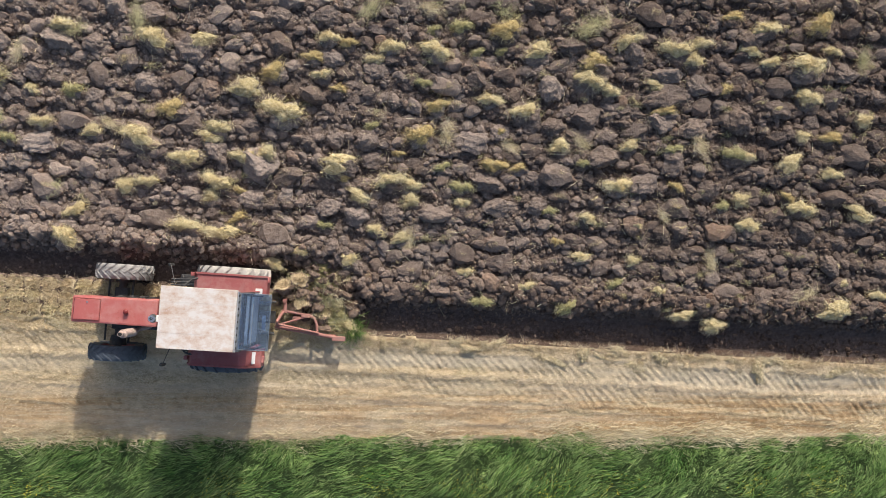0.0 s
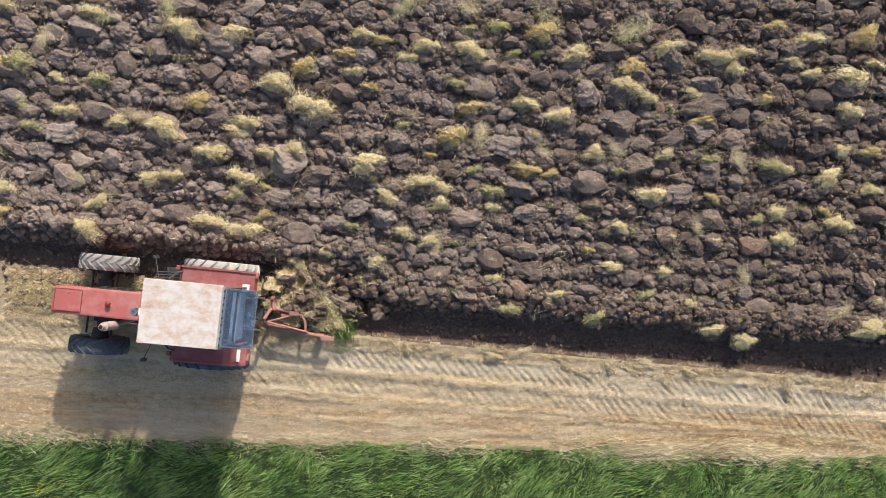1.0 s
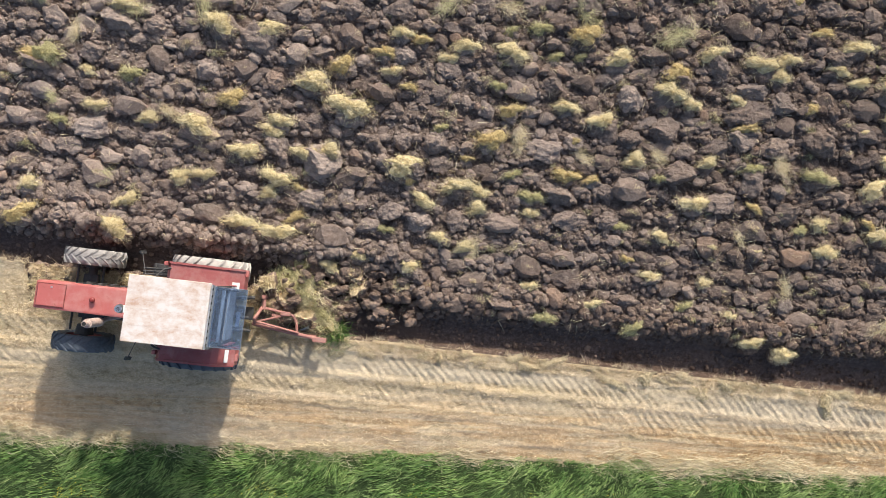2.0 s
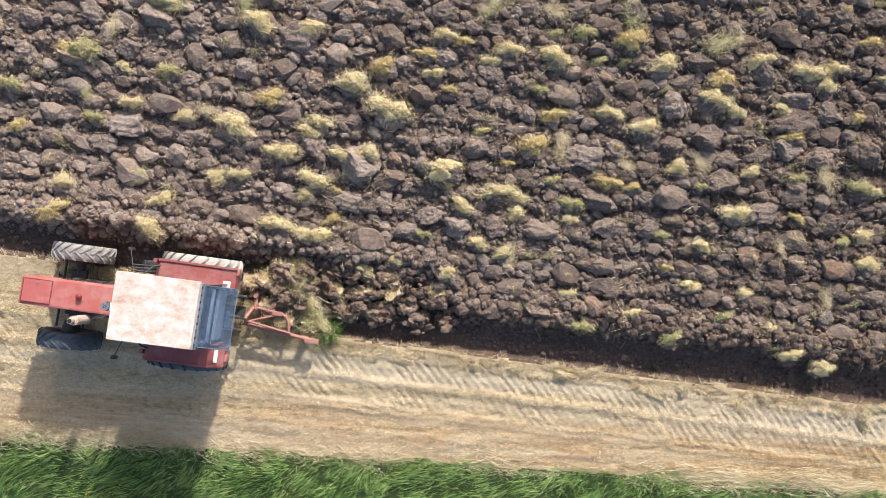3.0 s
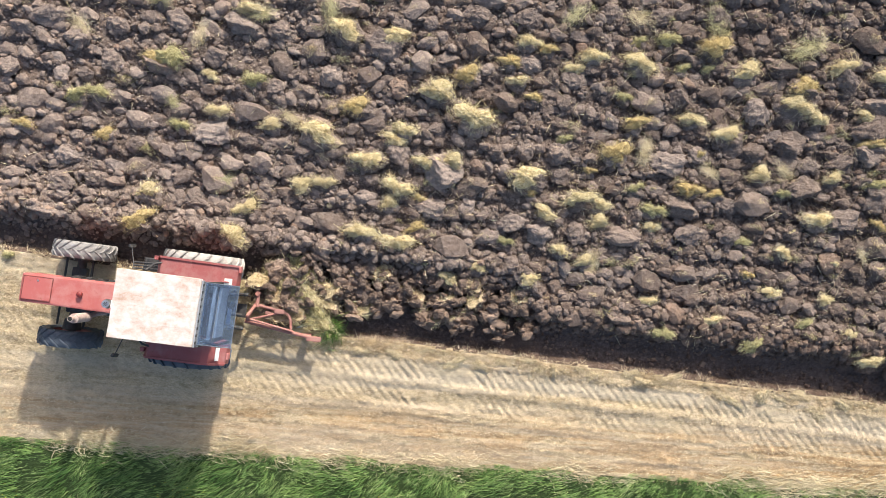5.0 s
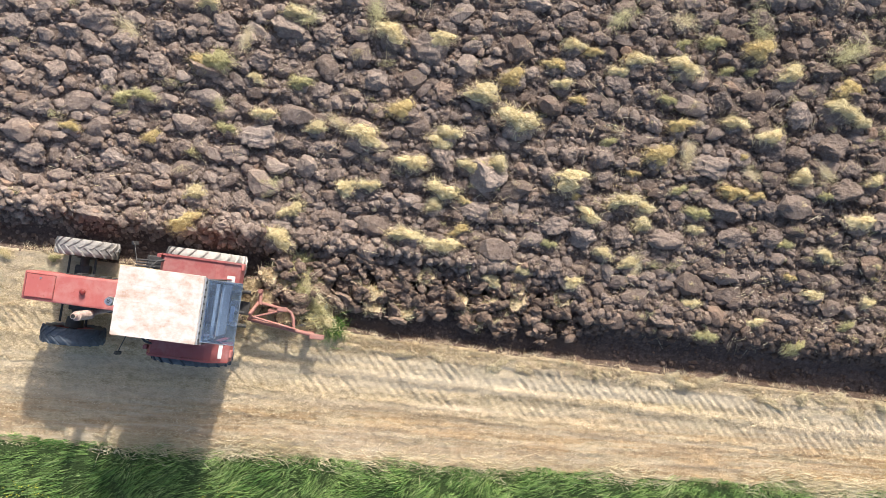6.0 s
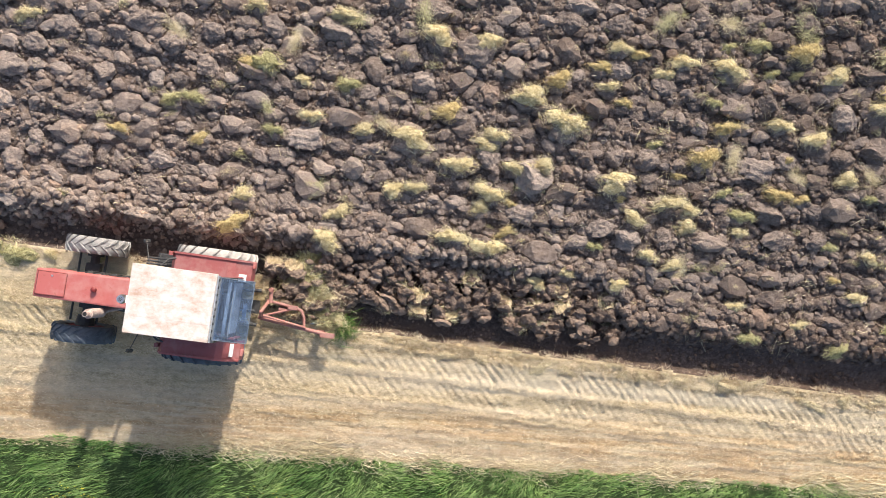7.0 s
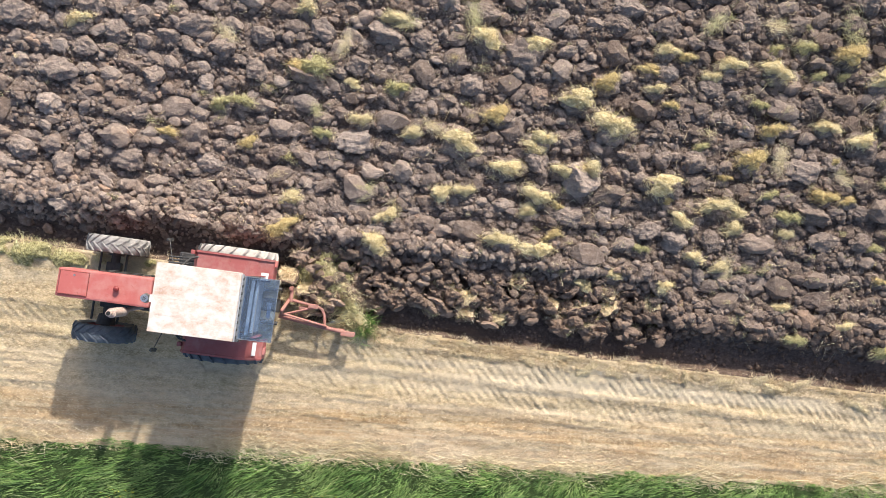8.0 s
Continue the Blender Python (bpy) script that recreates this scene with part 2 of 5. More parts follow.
def box(bm, x0, x1, y0, y1, z0, z1, bevel=0.01, m=None):
    """Adds a box with rounded edges."""
    r = bmesh.ops.create_cube(bm, size=1, matrix=Matrix.Translation(((x0 + x1) / 2, (y0 + y1) / 2, (z0 + z1) / 2)) @ Matrix.Diagonal((x1 - x0, y1 - y0, z1 - z0, 1)))
    vs = r["verts"]
    if bevel:
        es = list({e for v in vs for e in v.link_edges})
        out = bmesh.ops.bevel(bm, geom=es, offset=bevel, segments=2, affect="EDGES", profile=0.6)
        vs = list({v for v in out["verts"]} | {v for v in vs if v.is_valid})
    if m is not None:
        bmesh.ops.transform(bm, matrix=m, verts=vs)
    return bm


def rod(bm, a, b, r, seg=10, r2=None):
    """Adds a round bar from a to b."""
    a, b = Vector(a), Vector(b)
    m = Matrix.Translation((a + b) / 2) @ (b - a).to_track_quat("Z", "Y").to_matrix().to_4x4()
    bmesh.ops.create_cone(bm, cap_ends=True, segments=seg, radius1=r, radius2=r if r2 is None else r2, depth=(b - a).length, matrix=m)
    return bm


def pipe(bm, pts, r, seg=10):
    for a, b in zip(pts, pts[1:]):
        rod(bm, a, b, r, seg)
    for p in pts[1:-1]:
        bmesh.ops.create_uvsphere(bm, u_segments=seg, v_segments=6, radius=r, matrix=Matrix.Translation(p))
    return bm


def lathe(bm, profile, seg=40):
    """Turns (radius, y) points round the y axis."""
    rings = [[bm.verts.new((r * math.cos(a), y, r * math.sin(a))) for a in (2 * math.pi * i / seg for i in range(seg))] for r, y in profile]
    for p, q in zip(rings, rings[1:]):
        for i in range(seg):
            j = (i + 1) % seg
            bm.faces.new((p[i], p[j], q[j], q[i]))
    bmesh.ops.recalc_face_normals(bm, faces=bm.faces[:])
    return bm


LATTICES = {}


def lattice(shape, seed):
    if seed not in LATTICES:
        LATTICES[seed] = np.random.RandomState(seed).rand(*shape)
    return LATTICES[seed]


def value_noise(x, y, cell, seed, octaves=4, gain=0.5):
    """Smooth noise between -1 and 1 on numpy arrays."""
    out, amp, total = np.zeros_like(x), 1.0, 0.0
    for o in range(octaves):
        g = lattice((256, 256), seed + o)
        u, v = x / cell, y / cell
        i, j = np.floor(u).astype(int), np.floor(v).astype(int)
        fu, fv = u - i, v - j
        fu, fv = fu * fu * (3 - 2 * fu), fv * fv * (3 - 2 * fv)
        a, b = g[i % 256, j % 256], g[(i + 1) % 256, j % 256]
        c, d = g[i % 256, (j + 1) % 256], g[(i + 1) % 256, (j + 1) % 256]
        out += amp * ((a * (1 - fu) + b * fu) * (1 - fv) + (c * (1 - fu) + d * fu) * fv)
        total, amp, cell = total + amp, amp * gain, cell / 2
    return 2 * out / total - 1


def step(a, b, v):
    u = np.clip((v - a) / (b - a), 0, 1)
    return u * u * (3 - 2 * u)


def blades(base, way, length, width, bend, parts=2):
    """Strips that rise from base along way and bend over: vertices and quads."""
    n = len(base)
    way = way / np.linalg.norm(way, axis=1, keepdims=True)
    side = np.cross(way, np.random.normal(0, 1, (n, 3)) * (1, 1, 0.3))
    side /= np.linalg.norm(side, axis=1, keepdims=True)
    rows = []
    for k in range(parts + 1):
        f = k / parts
        at = base + way * (length * f)[:, None] + bend * (length * f * f)[:, None]
        half = (width * (1 - 0.8 * f ** 1.5) / 2)[:, None] * side
        rows += [at - half, at + half]
    v = np.stack(rows, 1).reshape(-1, 3)
    o = np.arange(n)[:, None] * (2 * parts + 2)
    f = np.concatenate([o + np.array([[2 * k, 2 * k + 1, 2 * k + 3, 2 * k + 2]]) for k in range(parts)])
    return v, f


# ---- the lie of the land ----
CUT_END, CUT_START = -9.0, -1.75   # the stretch that the plough turns during the clip


def edge_y(x):
    """The edge of the standing stubble behind the plough."""
    return -1.93 - 0.0575 * x


SLICE = 0.43    # width of one turned slice


def slice_shift(x):
    return 0.16 * value_noise(x, x * 0 + 3.3, 1.3, 43, 3)


def furrow_right(x):
    """How far from that edge the ploughed land begins."""
    return 0.74 + 0.014 * np.clip(x - CUT_START, 0, 12) + 0.70 * step(CUT_START + 0.25, CUT_START - 0.35, x)


def height(x, y):
    """The ground: stubble, open furrow, ploughed land and the grass verge."""
    s = y - edge_y(x) + 0.06 * value_noise(x, y * 0.3, 0.45, 60, 4, 0.7)
    left = 0.79 * step(CUT_END + 0.1, CUT_END - 0.1, x)
    right = furrow_right(x)
    stub = 0.012 * value_noise(x, y, 0.5, 11, 3) + 0.014 * value_noise(x, y, 0.15, 14, 2, 0.8) + 0.016 * value_noise(x * 0.12, y, 0.16, 12, 2)
    # tyre prints: crushed bands with slanted lug marks
    for off, half, deep, lean in ((-0.50, 0.18, 0.034, 1.0), (-1.03, 0.17, 0.026, 1.0), (-1.57, 0.14, 0.010, -1.0)):
        d = s - off
        band = step(half + 0.06, half - 0.02, np.abs(d))
        lug = 1.6 * np.abs(np.sin((x + lean * 0.95 * d + 0.03 * value_noise(x, y, 0.4, 33, 2)) * np.pi / 0.18)) ** 0.6 - 1.0
        stub = stub + band * (-deep * 0.35 + deep * 1.15 * lug * (0.7 + 0.7 * value_noise(x, y, 0.5, 30, 3)))
        stub = stub + 0.015 * step(0.07, 0.0, np.abs(np.abs(d) - half - 0.05))
    bottom = -0.235 + 0.035 * value_noise(x, y, 0.3, 21, 4)
    u = (s + slice_shift(x) + 0.05 * value_noise(x, y, 0.35, 45, 3)) / SLICE + 0.5
    u = u - np.floor(u)
    rows = 0.075 * (step(0.0, 0.26, u) * (1 - 0.9 * np.maximum(0, u - 0.26) / 0.74) - 0.5)
    soil = 0.06 + rows + 0.10 * value_noise(x * 0.75, y, 0.55, 31, 5, 0.64) + 0.11 * np.exp(-((s - right - 0.28) / 0.2) ** 2) + 0.045 * value_noise(x, y, 0.13, 37, 2, 0.8)
    z = stub + (bottom - stub) * step(left - 0.01, left + 0.06, s)
    z = z + (soil - z) * step(right - 0.40, right + 0.14, s)
    verge = step(-4.0, -4.35, y)
    return z + verge * (0.04 + 0.06 * value_noise(x, y, 0.8, 51, 4)), s, left, right


def axis(lo, hi, pitch, far):
    core = np.arange(lo, hi + pitch / 2, pitch)
    out = np.array([0.3, 1, 2.5, 6, 15, 40, 120, 400, far])
    return np.concatenate([lo - out[::-1], core, hi + out])


def ground():
    gx, gy = axis(-16.5, 12.5, 0.042, 2500), axis(-6.5, 7.5, 0.042, 2500)
    X, Y = np.meshgrid(gx, gy, indexing="ij")
    Y = Y - 0.055 * np.clip(X, -17.0, 13.0) * step(-9.0, -4.5, Y)
    Z, s, left, right = height(X, Y)
    v = np.stack([X, Y, Z], -1).reshape(-1, 3)
    nx, ny = X.shape
    i = (np.arange(nx - 1)[:, None] * ny + np.arange(ny - 1)[None, :]).ravel()
    f = np.stack([i, i + ny, i + ny + 1, i + 1], 1)
    mid = lambda a: (a[:-1, :-1] + a[1:, 1:]).ravel() / 2
    sm, ym, lm, rm = mid(s), mid(Y), mid(left), mid(right)
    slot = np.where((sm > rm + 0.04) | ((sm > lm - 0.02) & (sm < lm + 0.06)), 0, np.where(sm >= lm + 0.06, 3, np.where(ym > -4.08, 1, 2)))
    ob = sheet("ground", v, f, (SOIL, STUBBLE, TURF, SHADED_DAMP), None, True, slot)
    return tagged(ob, "ploughed brown field beside pale stubble and a grass verge", "ground", kind="structure")


GROUND = ground()


def ground_z(x, y):
    return height(np.atleast_1d(np.asarray(x, float)), np.atleast_1d(np.asarray(y, float)))[0]


# ---- clods ----


def lump(seed, sub, flat=0.7, long=1.3, cuts=9, rough=0.10):
    """A broken lump of clay, about one metre across: vertices and triangles."""
    bm = bmesh.new()
    bmesh.ops.create_icosphere(bm, subdivisions=sub, radius=0.5)
    v = np.array([p.co for p in bm.verts])
    f = np.array([[p.index for p in q.verts] for q in bm.faces])
    bm.free()
    rs = np.random.RandomState(seed)
    for _ in range(cuts):
        n = rs.normal(0, 1, 3)
        n /= np.linalg.norm(n)
        d = rs.uniform(0.26, 0.42)
        over = np.maximum(v @ n - d, 0)
        v = v - over[:, None] * n * 0.68
    off = rs.uniform(0, 50, 3)
    for k in range(len(v)):
        p = Vector(v[k] * 2.2 + off)
        wide, fine = noise.noise(p), noise.fractal(p * 2.6, 0.8, 2.1, 4)
        v[k] *= 1 + rough * (1.2 * wide + 0.9 * fine - 1.1 * abs(noise.noise(p * 1.7)) + 0.35)
    return v * (long, 1.0, flat), f


def joined_lumps(name, spots, kinds, material, label):
    """Many lumps in one mesh; spots: x, y, z, size, turn."""
    vs, fs, base = [], [], 0
    for k, (x, y, z, size, turn) in enumerate(spots):
        v, f = kinds[k % len(kinds)]
        c, s2 = math.cos(turn), math.sin(turn)
        p = v * size
        q = np.stack([p[:, 0] * c - p[:, 1] * s2 + x, p[:, 0] * s2 + p[:, 1] * c + y, p[:, 2] + z], 1)
        vs.append(q)
        fs.append(f + base)
        base += len(v)
    ob = sheet(name, np.concatenate(vs), np.concatenate(fs), material, None, False)
    return tagged(ob, label, "soil", kind="stuff")


# where single tufts, wisps and large clods lie: x, y, width
STRAW_SPOTS_WEST = [(-12.74, 3.59, 0.46), (-8.90, 0.78, 0.47), (-8.83, 4.13, 0.46), (-7.95, 2.92, 0.33), (-7.75, 2.29, 0.41), (-7.36, 0.11, 0.60), (-7.31, 4.11, 0.47), (-7.18, 0.61, 0.47), (-6.81, 2.12, 0.42), (-6.20, 1.10, 0.47), (-5.95, 2.07, 0.68), (-5.79, 1.17, 0.42), (-5.61, 3.92, 0.62), (-5.07, 0.33, 0.57), (-5.06, 1.66, 0.57), (-4.70, 3.91, 0.52), (-4.59, 0.92, 0.40), (-4.57, 2.06, 0.47), (-4.46, 1.19, 0.57), (-4.43, 2.22, 0.52), (-4.38, 0.21, 0.62), (-3.97, 1.68, 0.52), (-3.87, 2.98, 0.68), (-3.51, 1.76, 0.47), (-3.39, -0.41, 0.42)]
STRAW_SPOTS_MID_WEST = [(-3.17, 2.59, 0.78), (-2.88, -0.15, 0.36), (-2.45, 3.31, 0.36), (-2.29, 4.01, 0.42), (-2.14, 1.59, 0.73), (-1.91, -0.29, 0.42), (-1.71, 0.95, 0.47), (-1.39, 3.61, 0.42), (-1.37, 0.28, 0.40), (-1.10, 1.26, 0.57), (-1.10, 3.87, 0.50), (-0.87, 0.11, 0.42), (-0.68, 0.87, 0.42), (-0.66, 1.19, 0.42), (-0.25, 3.84, 0.60), (0.35, 0.84, 0.36), (0.87, 2.89, 0.47), (1.54, 2.69, 0.54), (1.82, 3.85, 0.57), (2.28, 2.01, 0.47), (2.79, -0.22, 0.42), (2.82, 3.32, 0.62), (3.28, 3.10, 0.42), (3.48, 1.25, 0.57), (3.58, 4.08, 0.52)]
STRAW_SPOTS_EAST = [(3.71, 2.02, 0.42), (3.87, -0.30, 0.36), (4.20, 3.23, 0.42), (4.54, 3.94, 0.62), (4.90, 3.76, 0.47), (4.97, -1.43, 0.47), (5.07, 4.09, 0.42), (5.67, -1.64, 0.58), (6.07, 0.99, 0.44), (6.10, 3.99, 0.44), (6.13, 1.88, 0.39), (6.22, 0.47, 0.50), (6.36, 4.39, 0.56), (6.53, 3.76, 0.39), (7.03, 1.75, 0.61), (7.28, 2.30, 0.36), (7.29, 3.71, 0.76), (7.33, 0.83, 0.56), (7.34, 3.07, 0.56), (7.80, 4.01, 0.33), (7.94, 1.54, 0.44), (8.17, -1.29, 0.72), (8.56, 2.64, 0.44), (8.61, 0.73, 0.58), (9.12, -0.98, 0.39)]
GOLD_SPOTS = [(-11.13, 1.79, 0.33), (-9.72, 1.72, 0.36), (-9.03, 0.26, 0.57), (-8.81, 3.09, 0.57), (-5.32, 2.60, 0.52), (-4.09, 0.49, 0.36), (-4.03, 1.02, 0.26), (-3.38, 3.33, 0.50), (-2.59, 3.65, 0.42), (-2.11, 3.04, 0.31), (-2.00, 1.29, 0.29), (-1.94, 3.92, 0.36), (-0.94, 1.80, 0.26), (-0.50, 2.17, 0.62), (-0.19, 2.74, 0.47), (0.97, 1.59, 0.52), (1.13, 4.23, 0.62), (1.46, 1.57, 0.31), (2.31, 0.08, 0.27), (2.93, 3.69, 0.57), (4.38, 2.75, 0.47), (4.72, 1.24, 0.31), (5.63, 3.20, 0.33), (5.71, 4.64, 0.39), (7.08, 1.06, 0.33), (7.52, 4.53, 0.61), (7.88, 2.28, 0.44)]
GREEN_SPOTS = [(-10.23, 2.37, 0.40), (-9.84, 2.45, 0.38), (-8.64, 3.15, 0.62), (-8.43, 1.98, 0.36), (-7.15, 2.89, 0.44), (-2.40, 0.36, 0.31), (-1.47, 2.32, 0.31), (-0.45, 3.19, 0.31), (-0.29, 4.20, 0.31), (-0.06, 1.55, 0.31), (0.28, 4.29, 0.44), (0.31, 1.16, 0.44), (0.60, 3.79, 0.31), (0.79, -1.15, 0.42), (1.08, 3.83, 0.26), (2.11, 0.71, 0.31), (2.54, -1.26, 0.50), (2.76, 1.68, 0.31), (3.51, -0.78, 0.36), (4.61, 1.99, 0.36), (5.72, 0.87, 0.33), (5.89, 1.91, 0.50)]
WISP_SPOTS = [(-8.52, 2.39, 0.42), (-8.12, 3.61, 0.52), (-6.47, 2.30, 0.47), (-1.48, 4.59, 0.62), (-0.34, 4.64, 0.57), (0.03, 2.27, 0.62), (1.13, 4.70, 0.78), (1.30, 1.98, 0.47), (2.70, 2.12, 0.47), (2.78, 4.35, 0.83), (5.15, 2.09, 0.62), (7.53, -0.93, 0.61), (8.46, 3.83, 0.61)]
CLOD_SPOTS_WEST = [(-13.82, 3.63, 0.62), (-13.69, 1.31, 0.52), (-13.32, 0.37, 0.31), (-13.25, 2.16, 0.58), (-13.17, 1.47, 0.52), (-12.99, 0.45, 0.46), (-12.64, 2.81, 0.37), (-12.52, 3.90, 0.62), (-12.18, 0.61, 0.36), (-12.13, 3.55, 0.52), (-11.91, 2.07, 0.31), (-11.63, 2.11, 0.36), (-11.47, 2.79, 0.46), (-11.22, 3.49, 0.41), (-10.75, 3.73, 0.52), (-10.53, 2.71, 0.42), (-10.48, 0.85, 0.57), (-10.40, 1.31, 0.47), (-10.25, 3.39, 0.62), (-10.24, 1.67, 0.36), (-10.09, 2.75, 0.36), (-10.02, 1.94, 0.33), (-9.84, 0.91, 0.47), (-9.64, 3.01, 0.52), (-9.59, 3.63, 0.52), (-8.85, 3.47, 0.36), (-8.10, 0.69, 0.42), (-7.85, 1.91, 0.57), (-7.83, 3.28, 0.46), (-7.40, 3.87, 0.62)]
CLOD_SPOTS_MID_WEST = [(-7.25, 1.86, 0.31), (-6.85, 1.05, 0.42), (-6.80, 2.84, 0.42), (-6.70, 3.84, 0.52), (-6.34, 4.51, 0.58), (-5.81, 3.09, 0.57), (-5.43, 1.99, 0.36), (-4.94, 3.69, 0.78), (-4.62, 4.13, 0.42), (-4.59, 3.02, 0.47), (-4.50, 1.86, 0.62), (-4.07, 4.19, 0.36), (-3.82, 2.33, 0.36), (-3.81, 0.88, 0.47), (-3.71, 1.63, 0.83), (-3.71, 3.60, 0.42), (-3.70, 2.82, 0.42), (-3.14, 0.99, 0.42), (-2.32, 0.74, 0.52), (-2.27, 3.63, 0.47), (-1.73, 0.60, 0.68), (-1.55, 2.06, 0.62), (-1.48, 2.99, 0.47), (-1.46, 1.70, 0.52), (-1.37, 3.41, 0.52), (-1.03, 0.61, 0.57), (-0.88, 4.24, 0.36), (-0.76, 3.14, 0.31), (0.12, 4.76, 0.47), (0.53, 2.08, 0.62), (0.61, 3.28, 0.47)]
CLOD_SPOTS_EAST = [(0.84, 1.29, 0.62), (1.11, 0.80, 0.52), (1.72, 2.54, 0.62), (1.75, 1.38, 0.42), (1.88, 0.84, 0.47), (2.17, 2.42, 0.62), (2.37, 4.62, 0.47), (2.73, 3.55, 0.36), (3.12, 3.52, 0.47), (3.20, 2.26, 0.44), (3.67, 4.97, 0.47), (3.72, 3.87, 0.62), (3.81, 3.72, 0.44), (3.83, 2.72, 0.31), (4.04, 1.30, 0.57), (4.30, 2.57, 0.62), (4.39, 3.46, 0.62), (4.45, 3.01, 0.73), (4.64, 1.78, 0.68), (4.66, 3.83, 0.62), (5.04, 2.46, 0.56), (5.21, 1.61, 0.44), (5.96, 2.59, 0.83), (6.08, 4.27, 0.67), (6.81, 2.27, 0.44), (6.87, 1.41, 0.50), (7.04, 2.38, 0.39), (7.43, 0.37, 0.67), (7.49, 2.62, 0.50), (8.12, 3.59, 0.50), (8.63, 0.50, 0.50)]
STRAW_SPOTS_FURROW = [(2.92, 0.57, 0.40), (0.42, -0.56, 0.36), (4.46, -0.92, 0.36), (1.67, -0.83, 0.36)]
STRAW_ALL = STRAW_SPOTS_FURROW + STRAW_SPOTS_WEST + STRAW_SPOTS_MID_WEST + STRAW_SPOTS_EAST
CLOD_ALL = CLOD_SPOTS_WEST + CLOD_SPOTS_MID_WEST + CLOD_SPOTS_EAST
TUFTS = [(p, (0, 2, 3, 5, 7, 8, 10)[i % 7]) for i, p in enumerate(STRAW_ALL)] + [(p, (1, 6, 9)[i % 3]) for i, p in enumerate(GOLD_SPOTS)] + [(p, (4, 11)[i % 2]) for i, p in enumerate(GREEN_SPOTS)]


def tuft_mesh(seed, many, pad=True):
    """A matted pad of straw, one metre across, that lies over a clod."""
    np.random.seed(seed)
    lobes = np.random.uniform(0, 6.28, 4)

    def outline(a):
        return 0.74 + 0.20 * np.sin(2 * a + lobes[0]) + 0.14 * np.sin(3 * a + lobes[1]) + 0.09 * np.sin(5 * a + lobes[2]) + 0.05 * np.sin(9 * a + lobes[3])

    def surface(a, r):
        rr = r * outline(a)
        x, y = 0.54 * rr * np.cos(a), 0.30 * rr * np.sin(a)
        z = 0.05 - 0.15 * r ** 2.2 + 0.07 * value_noise(x + seed, y, 0.17, 210, 4, 0.75)
        return np.stack([x, y, z], -1)

    a, r = np.random.uniform(0, 2 * np.pi, many), np.random.uniform(0, 1.25, many) ** 0.6
    base = surface(a, r) + np.random.normal(0, 0.008, (many, 3)) + (0, 0, 0.008)
    comb = np.random.uniform(-1, 1, 2)
    swirl = 2.6 * value_noise(base[:, 0] + seed, base[:, 1], 0.3, 220, 2)
    way = np.stack([np.cos(swirl), np.sin(swirl), np.zeros(many)], 1) * 0.9 + np.random.normal(0, 0.45, (many, 3)) * (1, 1, 0.25)
    way += np.stack([np.cos(a) * r, np.sin(a) * r, 0.12 - 0.5 * r], 1) * 0.55 + (comb[0] * 0.4, comb[1] * 0.3 - 0.15, 0.05)
    bend = np.random.normal(0, 0.25, (many, 3)) - (0, 0, 0.30)
    long = np.where(np.random.rand(many) < 0.05, 0.24, 0.11)
    v, f = blades(base, way, np.random.uniform(0.4, 1.0, many) * long, np.random.uniform(0.007, 0.014, many), bend, 1)
    slots = np.zeros(len(f), int)
    if pad:
        ga, gr = np.meshgrid(np.linspace(0, 2 * np.pi, 29)[:-1], np.linspace(0.02, 0.88, 9), indexing="ij")
        pv = surface(ga, gr).reshape(-1, 3)
        i, j = np.meshgrid(np.arange(28), np.arange(8), indexing="ij")
        i2 = (i + 1) % 28
        pf = np.stack([i * 9 + j, i * 9 + j + 1, i2 * 9 + j + 1, i2 * 9 + j], -1).reshape(-1, 4)
        v, f = np.concatenate([v, pv]), np.concatenate([f, pf + len(v)])
        slots = np.concatenate([slots, np.ones(len(pf), int)])
    return v, f, slots


def thatch_material(name, lo, mid, hi):
    m = Mat(name, 0.9, 0, 0.2)
    c = m.ramp(m.noise(30, 8, 0.8, (0.6, 1.2, 1)), (0.36, lo), (0.5, mid), (0.64, hi))
    return m.color(c).bump(m.noise(42, 8, 0.8), 0.05, 1.0).m


THATCH = {
    "straw": thatch_material("matted_straw", (0.28, 0.21, 0.10), (0.70, 0.58, 0.32), (0.90, 0.82, 0.57)),
    "gold": thatch_material("matted_gold_straw", (0.22, 0.155, 0.065), (0.58, 0.445, 0.20), (0.84, 0.71, 0.43)),
    "green": thatch_material("matted_olive_grass", (0.13, 0.12, 0.055), (0.42, 0.375, 0.18), (0.68, 0.62, 0.38)),
    "pale": thatch_material("matted_pale_straw", (0.34, 0.26, 0.145), (0.64, 0.525, 0.32), (0.86, 0.76, 0.54)),
}
TUFT_TONES = ("straw", "gold", "straw", "straw", "green", "straw", "gold", "straw", "straw", "gold", "straw", "green")
TUFT_LABELS = {"straw": "tuft of pale yellow straw matted on a clod", "gold": "golden brown straw tuft on a clod of soil", "green": "greenish dry grass tuft on a clod"}


def tuft_object(seed):
    v, f, slots = tuft_mesh(seed, 900)
    tone = TUFT_TONES[seed % 12]
    ob = sheet("straw_tuft", v, f, ({"straw": TUFT_STRAW, "gold": TUFT_GOLD, "green": TUFT_GREEN}[tone], THATCH[tone]), None, False, slots)
    me = ob.data
    bpy.data.objects.remove(ob)
    return me


TUFT_KINDS = [tuft_object(k) for k in range(12)]


